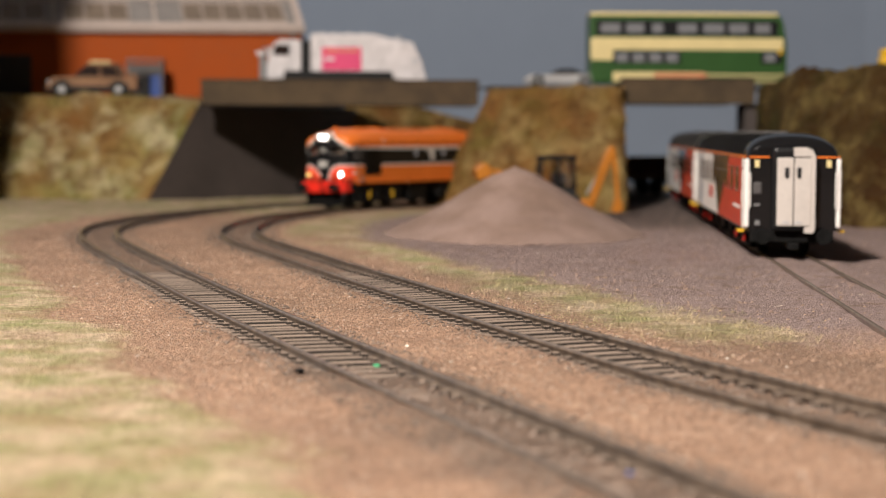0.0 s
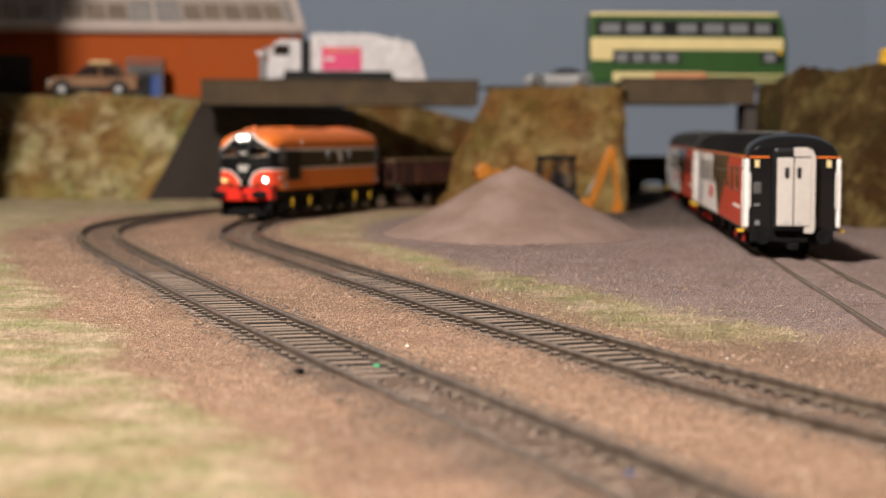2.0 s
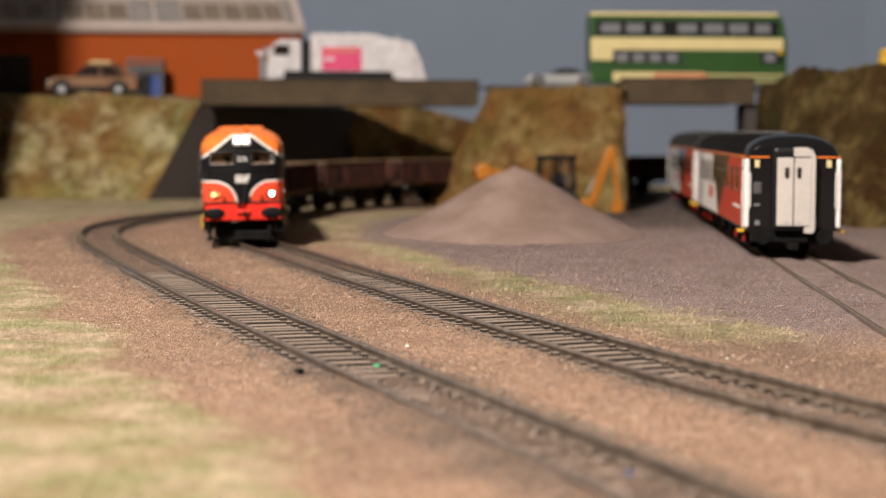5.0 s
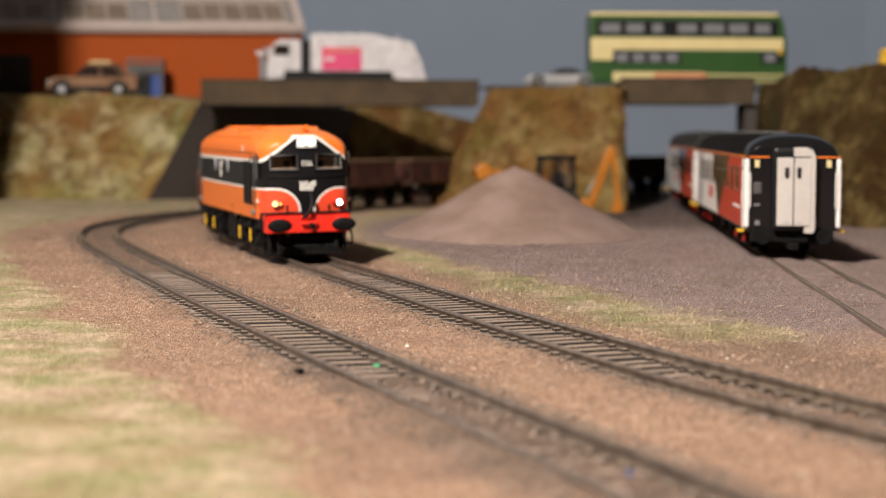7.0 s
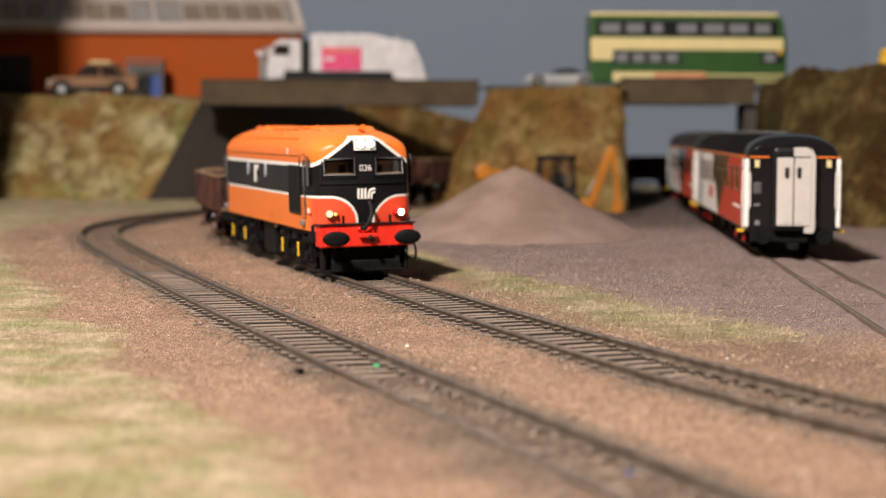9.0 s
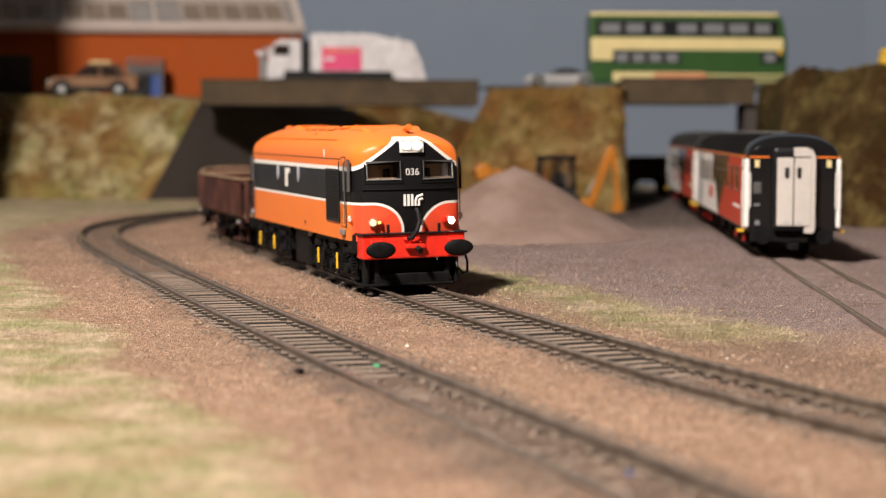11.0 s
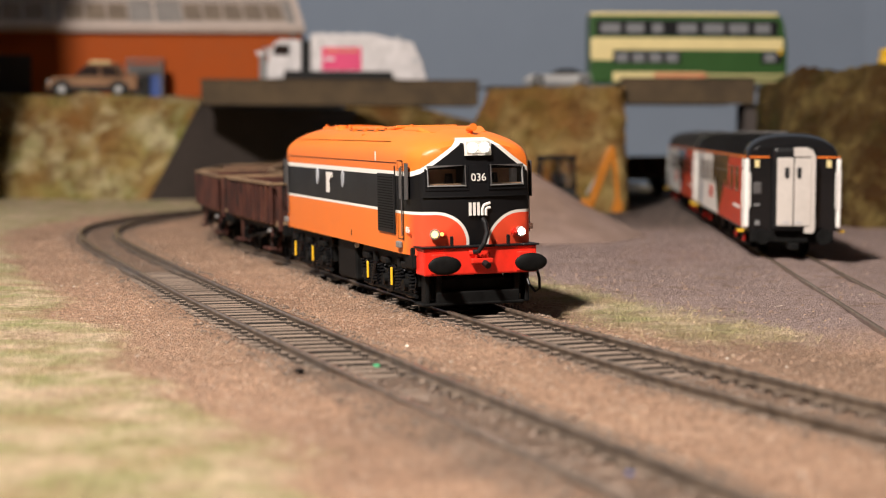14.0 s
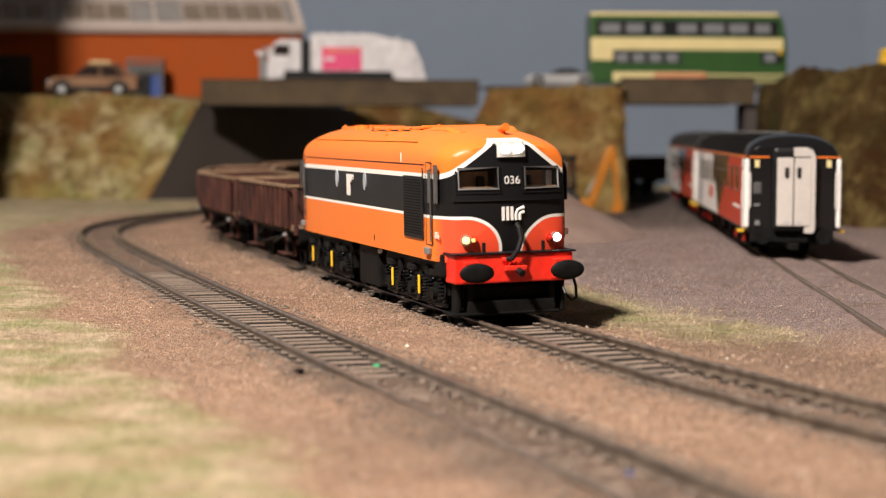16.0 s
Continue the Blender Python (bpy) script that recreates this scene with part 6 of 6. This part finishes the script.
def bus():
    t = thing("double_decker_bus", Matrix.Translation((0.1705, 1.262, ROAD_Z)) @ Matrix.Rotation(radians(1.2), 4, "Z") @ Matrix.Diagonal((0.955, 1, 0.905, 1)), "green and cream model double decker bus on the road bridge", "model bus")
    L, w, H = 0.0720, 0.0165, 0.0565
    part("body", hull([(-L, w * 0.95, 0.003, H * 0.985, 0.0022), (-L + 0.002, w, 0.003, H, 0.0022), (L - 0.006, w, 0.003, H, 0.0022), (L - 0.003, w, 0.003, H * 0.93, 0.0022), (L, w * 0.93, 0.003, H * 0.62, 0.0022)]), M["green"], t, "dark green body")
    for s in (-1, 1):
        y = s * w
        part("cream_band", one(box, -L + 0.0002, L - 0.0028, y - 0.0003, y + 0.0003, 0.0288, 0.0382, 0.0003), M["cream"], t, "cream band")
        part("cream_panel", one(box, -L + 0.0002, -L + 0.0165, y - 0.0003, y + 0.0003, 0.0208, 0.0288), M["cream"], t, "cream panel")
        part("cream_skirt", one(box, -L + 0.0165, L - 0.002, y - 0.0003, y + 0.0003, 0.0045, 0.0118 if s < 0 else 0.0118, 0.0002), M["cream"], t, "cream skirt")
        part("green_skirt", one(box, 0.010, L - 0.0015, y - 0.0004, y + 0.0004, 0.0060, 0.0090), M["green"], t)
        part("advert", one(box, -0.025, 0.013, y - 0.0005, y + 0.0005, 0.0080, 0.0110, 0.0002), M["salmon"], t, "orange advert strip")
        band = part("window_band", one(box, -L + 0.0040, L - 0.0068, y - 0.0003, y + 0.0003, 0.0396, 0.0514, 0.0004), M["darkglass"], t, "dark window band")
        for i in range(7):
            x = -L + 0.0070 + i * 0.0188
            wide = (0.0150, 0.0135, 0.0085, 0.0145, 0.0155, 0.0145, 0.0120)[i]
            part("pane", one(box, x, x + wide, y - 0.0005, y + 0.0005, 0.0415, 0.0492, 0.0006), M["paleglass"], band, "pale reflecting window")
        low = part("window_band", one(box, -L + 0.0165, -0.006, y - 0.0003, y + 0.0003, 0.0185, 0.0280, 0.0004), M["darkglass"], t, "dark window band")
        for i in range(4):
            x = -L + 0.0185 + i * 0.0122
            part("pane", one(box, x, x + 0.0092, y - 0.0005, y + 0.0005, 0.0192, 0.0268, 0.0006), M["paleglass"], low, "pale reflecting window")
        part("window_band", one(box, L - 0.0190, L - 0.0035, y - 0.0003, y + 0.0003, 0.0185, 0.0280, 0.0004), M["darkglass"], t)
        part("green_line", one(box, 0.012, L - 0.003, y - 0.0005, y + 0.0005, 0.0105, 0.0118), M["green"], t)
        part("pane", one(box, L - 0.0170, L - 0.0080, y - 0.0004, y + 0.0004, 0.0195, 0.0270, 0.0006), M["paleglass"], t)
        part("mirror", one(box, L - 0.0060, L - 0.0040, y + s * 0.001 - 0.0008, y + s * 0.001 + 0.0008, 0.0255, 0.0292, 0.0003), M["yellow"], t)
        for x in (-0.045, 0.042):
            tyre(t, x, s * (w - 0.002), 0.0062, 0.0032, M["grey"])
    part("roof", hull([(-L + 0.0005, w * 0.96, H - 0.0022, H + 0.0012, 0.001), (L - 0.0070, w * 0.96, H - 0.0022, H + 0.0012, 0.001)]), M["cream"], t, "cream roof")
    for x in (0.022, 0.050):
        part("roof_hatch", one(box, x - 0.003, x + 0.003, -0.004, 0.004, H + 0.0010, H + 0.0020, 0.0004), M["cream"], t)
    part("windscreen", one(box, L - 0.0030, L - 0.0004, -w * 0.8, w * 0.8, 0.018, 0.031, 0.0006), M["darkglass"], t)


def lorry():
    # nose towards -x in the world
    t = thing("refuse_lorry", Matrix.Translation((-0.0688, 1.293, ROAD_Z)) @ Matrix.Rotation(math.pi, 4, "Z") @ Matrix.Diagonal((0.95, 1, 1, 1)), "white model refuse lorry with a pink side panel on the bridge", "model lorry")
    w = 0.0160
    part("chassis", one(box, -0.055, 0.060, -0.010, 0.010, 0.0045, 0.0095, 0.0005), M["under"], t)
    part("side_guard", one(box, -0.0340, 0.0480, -w * 1.012, w * 1.012, 0.0050, 0.0116, 0.0008), M["black"], t, "black side guard")
    cab = part("cab", hull([(0.0355, w * 0.93, 0.0050, 0.0335, 0.0015), (0.0510, w * 0.96, 0.0050, 0.0340, 0.0018), (0.0560, w * 0.96, 0.0050, 0.0310, 0.0018), (0.0600, w * 0.95, 0.0050, 0.0200, 0.0018), (0.0610, w * 0.93, 0.0055, 0.0140, 0.0015)]), M["lorrywhite"], t, "white cab")
    for s in (-1, 1):
        y = s * w * 0.96
        part("pane", one(prism, [(0.0440, 0.0225), (0.0565, 0.0225), (0.0545, 0.0300), (0.0440, 0.0300)], y - 0.0003, y + 0.0003), M["glass"], cab, "cab side window")
        part("mirror", one(box, 0.0610, 0.0625, y + s * 0.002 - 0.001, y + s * 0.002 + 0.001, 0.0205, 0.0290, 0.0003), M["black"], cab)
        part("mirror_arm", one(rod, (0.0580, y, 0.0280), (0.0635, y + s * 0.002, 0.0268), 0.0007), M["lorrywhite"], cab)
        for x in (0.049, -0.022, -0.036):
            tyre(t, x, s * (w - 0.003), 0.0066, 0.0040, M["grey"])
        part("panel", one(box, -0.0105, 0.0195, s * (w + 0.0002) - 0.0003, s * (w + 0.0002) + 0.0003, 0.0118, 0.0285, 0.0003), M["pink"], t, "pink advert panel with pale blocks")
        part("lettering_bar", one(box, -0.0085, 0.0175, s * (w + 0.0004) - 0.0003, s * (w + 0.0004) + 0.0003, 0.0248, 0.0268), M["salmon"], t)
        part("lettering_bar", one(box, 0.0100, 0.0175, s * (w + 0.0004) - 0.0003, s * (w + 0.0004) + 0.0003, 0.0190, 0.0212), M["lorrywhite"], t)
    part("windscreen", hull([(0.0555, w * 0.80, 0.0205, 0.0296, 0.0008), (0.0598, w * 0.80, 0.0200, 0.0212, 0.0004)]), M["glass"], cab, "dark windscreen")
    for z in (0.0090, 0.0125, 0.0160):
        part("grille_bar", one(box, 0.0606, 0.0614, -w * 0.7, w * 0.7, z, z + 0.0016, 0.0003), M["grey"], cab)
    part("door_joint", one(box, 0.0432, 0.0436, -w * 0.965, w * 0.965, 0.0095, 0.0310), M["coachgrey"], cab)
    # separate grey post and white arm ahead of the cab, hung on the lorry
    guard = part("front_guard", one(box, 0.0640, 0.0695, -w, -w + 0.004, 0.0010, 0.0235, 0.0006), M["grey"], t, "grey upright at the front of the cab")
    part("guard_bracket", one(box, 0.0590, 0.0720, -w - 0.0004, -w + 0.004, 0.0236, 0.0268, 0.0005), M["lorrywhite"], guard)
    # black block stands in for the shade in the gap behind the cab
    part("exhaust_stack", one(box, 0.0280, 0.0352, -0.013, 0.013, 0.0070, 0.0335, 0.0006), M["black"], t)
    part("hopper", hull([(0.0278, w, 0.0080, 0.0380, 0.0014), (-0.0200, w, 0.0080, 0.0380, 0.0014), (-0.0340, w, 0.0080, 0.0345, 0.0014), (-0.0410, w, 0.0040, 0.0335, 0.0014), (-0.0490, w, 0.0040, 0.0325, 0.0014), (-0.0560, w * 0.97, 0.0040, 0.0190, 0.0014), (-0.0590, w * 0.95, 0.0045, 0.0080, 0.0012)]), M["lorrywhite"], t, "white refuse body")
    for x in (0.0245, 0.0155, 0.005, -0.006, -0.017):
        part("body_rib", one(box, x - 0.0006, x + 0.0006, -w - 0.0002, w + 0.0002, 0.0268, 0.0384, 0.0002), M["lorrywhite"], t)
    for x in (0.0200, 0.0105, -0.0005, -0.0115, -0.0260, -0.0375):
        part("top_lug", one(box, x - 0.0022, x + 0.0022, -w * 0.9, w * 0.9, 0.0372 if x > -0.02 else 0.0340, 0.0394 if x > -0.02 else 0.0365, 0.0006), M["coachgrey"], t)
    part("tail_hoop", tube([(-0.0400, -w - 0.0006, 0.0100), (-0.0440, -w - 0.0006, 0.0200), (-0.0500, -w - 0.0006, 0.0240), (-0.0560, -w - 0.0006, 0.0150)], 0.0009), M["coachgrey"], t)
    part("lamp_cluster", one(box, -0.0535, -0.0490, -w - 0.0003, w + 0.0003, 0.0180, 0.0205, 0.0003), M["coachgrey"], t)


def pickup():
    t = thing("pickup_truck", Matrix.Translation((-0.2680, 1.365, 0.0733)) @ Matrix.Rotation(math.pi + 0.05, 4, "Z") @ Matrix.Diagonal((1.11, 1, 1, 1)), "bronze model off-road car parked by the brick shed", "model car")
    w = 0.0118
    part("body", hull([(-0.031, w * 0.93, 0.0055, 0.0138, 0.0015), (-0.028, w, 0.0045, 0.0148, 0.0018), (0.012, w, 0.0045, 0.0150, 0.0018), (0.026, w, 0.0045, 0.0140, 0.0018), (0.0305, w * 0.92, 0.0050, 0.0105, 0.0015)]), M["bronze"], t, "bronze lower body")
    part("sill", one(box, -0.026, 0.028, -w * 1.01, w * 1.01, 0.0030, 0.0080, 0.0009), M["black"], t, "black sill")
    part("cabin", hull([(-0.0200, w * 0.9, 0.0140, 0.0205, 0.0012), (-0.0175, w * 0.88, 0.0140, 0.0236, 0.0015), (0.0040, w * 0.88, 0.0140, 0.0236, 0.0015), (0.0110, w * 0.9, 0.0140, 0.0165, 0.0012)]), M["glass"], t, "dark glazed cabin")
    part("roof", hull([(-0.0178, w * 0.87, 0.0229, 0.0247, 0.0007), (0.0042, w * 0.87, 0.0229, 0.0247, 0.0007)]), M["bronze"], t)
    part("roof_rack", one(box, -0.0120, 0.0020, -w * 0.6, w * 0.6, 0.0250, 0.0268, 0.0004), M["cream"], t, "pale roof rack")
    for xa in (-0.0185, 0.0200):
        for s in (-1, 1):
            part("wheel_arch", one(rod, (xa, s * (w - 0.0012), 0.0056), (xa, s * (w + 0.0003), 0.0056), 0.0064, 22), M["black"], t)
    for s in (-1, 1):
        part("bed_rail", one(rod, (-0.0165, s * w * 0.85, 0.0205), (-0.029, s * w * 0.9, 0.0155), 0.0009), M["bronze"], t)
        part("pillar", one(rod, (-0.0060, s * w * 0.9, 0.0150), (-0.0060, s * w * 0.87, 0.0230), 0.0008), M["bronze"], t)
        part("headlamp", one(box, 0.0280, 0.0300, s * w * 0.9 - 0.001, s * w * 0.9 + 0.001, 0.0098, 0.0120, 0.0004), M["silver"], t)
        for x in (-0.0185, 0.0200):
            tyre(t, x, s * (w - 0.0004), 0.0050, 0.0036, M["silver"])
    part("bumper", one(box, 0.0290, 0.0322, -w * 0.9, w * 0.9, 0.0040, 0.0070, 0.0006), M["black"], t)
    part("spare_wheel", one(rod, (-0.0335, 0, 0.0105), (-0.0305, 0, 0.0105), 0.0045, 18), M["rubber"], t)


def crate():
    t = thing("oil_tank_cage", Matrix.Translation((-0.2385, 1.435, 0.0733)), "blue container with a grey frame beside the shed wall", "container")
    part("drum", one(box, 0.0035, 0.0130, -0.008, 0.008, 0.0, 0.0180, 0.0012), M["blue"], t, "blue box")
    part("lower_box", one(box, -0.0145, 0.0030, -0.0078, 0.0078, 0.0, 0.0180, 0.0010), M["rubber"], t, "black lower box")
    part("upper_box", one(box, -0.0145, 0.0130, -0.0078, 0.0078, 0.0183, 0.0270, 0.0010), M["smoke"], t, "dark grey upper box")
    for x in (-0.0145, 0.0130):
        for y in (-0.0082, 0.0082):
            part("post", one(rod, (x, y, 0), (x, y, 0.031), 0.0007), M["grey"], t)
    part("top_rail", one(box, -0.0152, 0.0137, -0.0088, 0.0088, 0.0300, 0.0312, 0.0004), M["grey"], t)


def sports_car():
    t = thing("sports_car", Matrix.Translation((0.0820, 1.255, ROAD_Z)) @ Matrix.Rotation(0.03, 4, "Z"), "silver model sports car with dark roof on the road", "model car")
    w = 0.0115
    part("body", hull([(-0.0255, w * 0.85, 0.0030, 0.0066, 0.0012), (-0.0215, w, 0.0022, 0.0086, 0.0018), (0.004, w, 0.0020, 0.0090, 0.0016), (0.0185, w, 0.0022, 0.0094, 0.0018), (0.0245, w * 0.9, 0.0030, 0.0075, 0.0014)]), M["silver"], t, "silver body")
    part("cabin", hull([(-0.0085, w * 0.8, 0.0080, 0.0092, 0.0004), (-0.0015, w * 0.76, 0.0080, 0.0128, 0.0012), (0.0085, w * 0.76, 0.0080, 0.0130, 0.0012), (0.0160, w * 0.8, 0.0080, 0.0095, 0.0004)]), M["darkglass"], t, "dark glazed cabin", True)
    for s in (-1, 1):
        for x in (-0.0165, 0.0160):
            tyre(t, x, s * (w - 0.001), 0.0042, 0.0034, M["grey"])


def digger():
    t = thing("backhoe_digger", Matrix.Translation((0.0662, 1.030, GROUND_Z + 0.0005)) @ Matrix.Rotation(0.1, 4, "Z") @ Matrix.Diagonal((0.95, 0.95, 0.97, 1)), "yellow model backhoe digger with black cab behind the gravel heap", "model digger")
    part("chassis", one(box, -0.030, 0.012, -0.0085, 0.0085, 0.0060, 0.0130, 0.0010), M["amber"], t, "yellow chassis")
    part("bonnet", one(box, -0.033, -0.012, -0.0065, 0.0065, 0.0120, 0.0190, 0.0014), M["amber"], t, "yellow bonnet")
    cab = part("cab_floor", one(box, -0.0130, 0.0100, -0.0085, 0.0085, 0.0125, 0.0185, 0.0008), M["black"], t, "black cab base")
    for x, xt in ((-0.0125, -0.0105), (-0.0015, 0.0000), (0.0095, 0.0085)):
        for s in (-1, 1):
            part("cab_pillar", one(rod, (x, s * 0.0080, 0.0180), (xt, s * 0.0076, 0.0362), 0.0010, 8), M["black"], cab)
    part("cab_roof", hull([(-0.0120, 0.0085, 0.0352, 0.0378, 0.0008), (0.0100, 0.0085, 0.0352, 0.0378, 0.0008)]), M["black"], cab, "black cab roof")
    part("seat", one(box, -0.004, 0.005, -0.004, 0.004, 0.0185, 0.0275, 0.0012), M["black"], cab)
    for x0, x1 in ((-0.0108, -0.0018), (0.0010, 0.0080)):
        for y in (-0.0079, 0.0075):
            pn = part("pane", one(box, x0, x1, y, y + 0.0004, 0.0190, 0.0345, 0.0001), M["clear"], cab, "clear cab window")
            pn.visible_shadow = False
    for s in (-1, 1):
        tyre(t, 0.004, s * 0.0105, 0.0088, 0.0046, M["amber"])
        tyre(t, -0.027, s * 0.0095, 0.0058, 0.0040, M["amber"])
    # folded back arm
    arm = part("boom", one(prism, [(0.0185, 0.0080), (0.0228, 0.0080), (0.0300, 0.0280), (0.0352, 0.0400), (0.0350, 0.0432), (0.0315, 0.0436), (0.0285, 0.0385), (0.0240, 0.0260)], -0.0018, 0.0018, 0.0006), M["amber"], t, "yellow boom")
    part("dipper", one(prism, [(0.0318, 0.0425), (0.0352, 0.0425), (0.0372, 0.0280), (0.0384, 0.0120), (0.0358, 0.0120), (0.0345, 0.0280)], -0.0015, 0.0015, 0.0005), M["amber"], arm, "yellow dipper arm")
    part("bucket", one(prism, [(0.0350, 0.0120), (0.0390, 0.0118), (0.0402, 0.0070), (0.0385, 0.0035), (0.0330, 0.0045), (0.0352, 0.0080)], -0.0035, 0.0035, 0.0004), M["amber"], arm, "worn yellow bucket")
    part("ram", one(rod, (0.0190, 0.003, 0.0150), (0.0275, 0.003, 0.0300), 0.0008), M["steel"], arm)
    part("swing_post", one(box, 0.0110, 0.0215, -0.0035, 0.0035, 0.0040, 0.0120, 0.0008), M["amber"], t)
    part("loader_arm", one(prism, [(-0.0120, 0.0170), (-0.0110, 0.0200), (-0.0300, 0.0275), (-0.0440, 0.0310), (-0.0445, 0.0285), (-0.0310, 0.0250)], -0.0098, -0.0078, 0.0003), M["amber"], t)
    part("loader_bucket", one(prism, [(-0.0420, 0.0255), (-0.0500, 0.0235), (-0.0515, 0.0290), (-0.0470, 0.0335), (-0.0430, 0.0320)], -0.0120, 0.0120, 0.0004), M["amber"], t)


def roller():
    t = thing("yellow_machine", Matrix.Translation((0.2605, 1.045, 0.0822)), "yellow model site machine on top of the embankment", "model machine")
    part("body", one(box, -0.0050, 0.022, -0.008, 0.008, 0.0030, 0.0100, 0.0015), M["yellow"], t)
    part("hood", hull([(-0.0042, 0.006, 0.0090, 0.0148, 0.0015), (0.0100, 0.006, 0.0090, 0.0160, 0.0015)]), M["yellow"], t)
    for x in (0.000, 0.016):
        for s in (-1, 1):
            tyre(t, x, s * 0.0085, 0.0040, 0.003, M["yellow"])


bus(), lorry(), pickup(), crate(), sports_car(), digger(), roller()


# ---- motion ----
TRAVEL = [(0.0, 0.7578), (0.5, 0.7906), (1.0, 0.8245), (1.5, 0.8569), (2.0, 0.8905), (2.5, 0.9267), (3.0, 0.9645), (3.5, 1.0020), (4.0, 1.0380), (4.6, 1.0765), (5.2, 1.1105), (5.8, 1.1410), (6.5, 1.1738), (7.0, 1.1952), (7.5, 1.2163), (8.0, 1.2373), (8.5, 1.2577), (9.0, 1.2771), (9.8, 1.3030), (10.6, 1.3240), (11.5, 1.3430), (12.0, 1.3534), (12.5, 1.3640), (13.0, 1.3743), (13.5, 1.3847), (14.0, 1.3946), (14.5, 1.4036), (15.0, 1.4110), (15.5, 1.4167), (16.0, 1.4210)]
START = FRONT.s[48]
FIRST_WAGON, PITCH = 0.0680 + 0.0075 + WAGON_L / 2, WAGON_L + 0.0108


def roll_wheels(ob, radius):
    """Turn every wheel of a vehicle by the way that it has run."""
    ts = np.arange(0.0, 16.01, 0.1)
    ran = np.interp(ts, [t for t, _ in TRAVEL], [d for _, d in TRAVEL])
    for o in ob.children_recursive:
        if o.name.split(".")[0] == "wheel":
            rest = o.matrix_basis.copy()
            facing = 1 if rest[1][1] > 0 else -1
            walk(o, [(float(t), rest @ Matrix.Rotation(facing * float(d) / radius, 4, "Y")) for t, d in zip(ts, ran)])


def motions():
    roll_wheels(LOCO, 0.0064)
    for wagon_ob in WAGONS[:5]:
        roll_wheels(wagon_ob, 0.0062)
    walk(LOCO, [(t, FRONT.rest(START + s, 0.052)) for t, s in TRAVEL])
    for i, wagon_ob in enumerate(WAGONS):
        walk(wagon_ob, [(t, FRONT.rest(START + s - FIRST_WAGON - i * PITCH, 0.0235)) for t, s in TRAVEL])


motions()
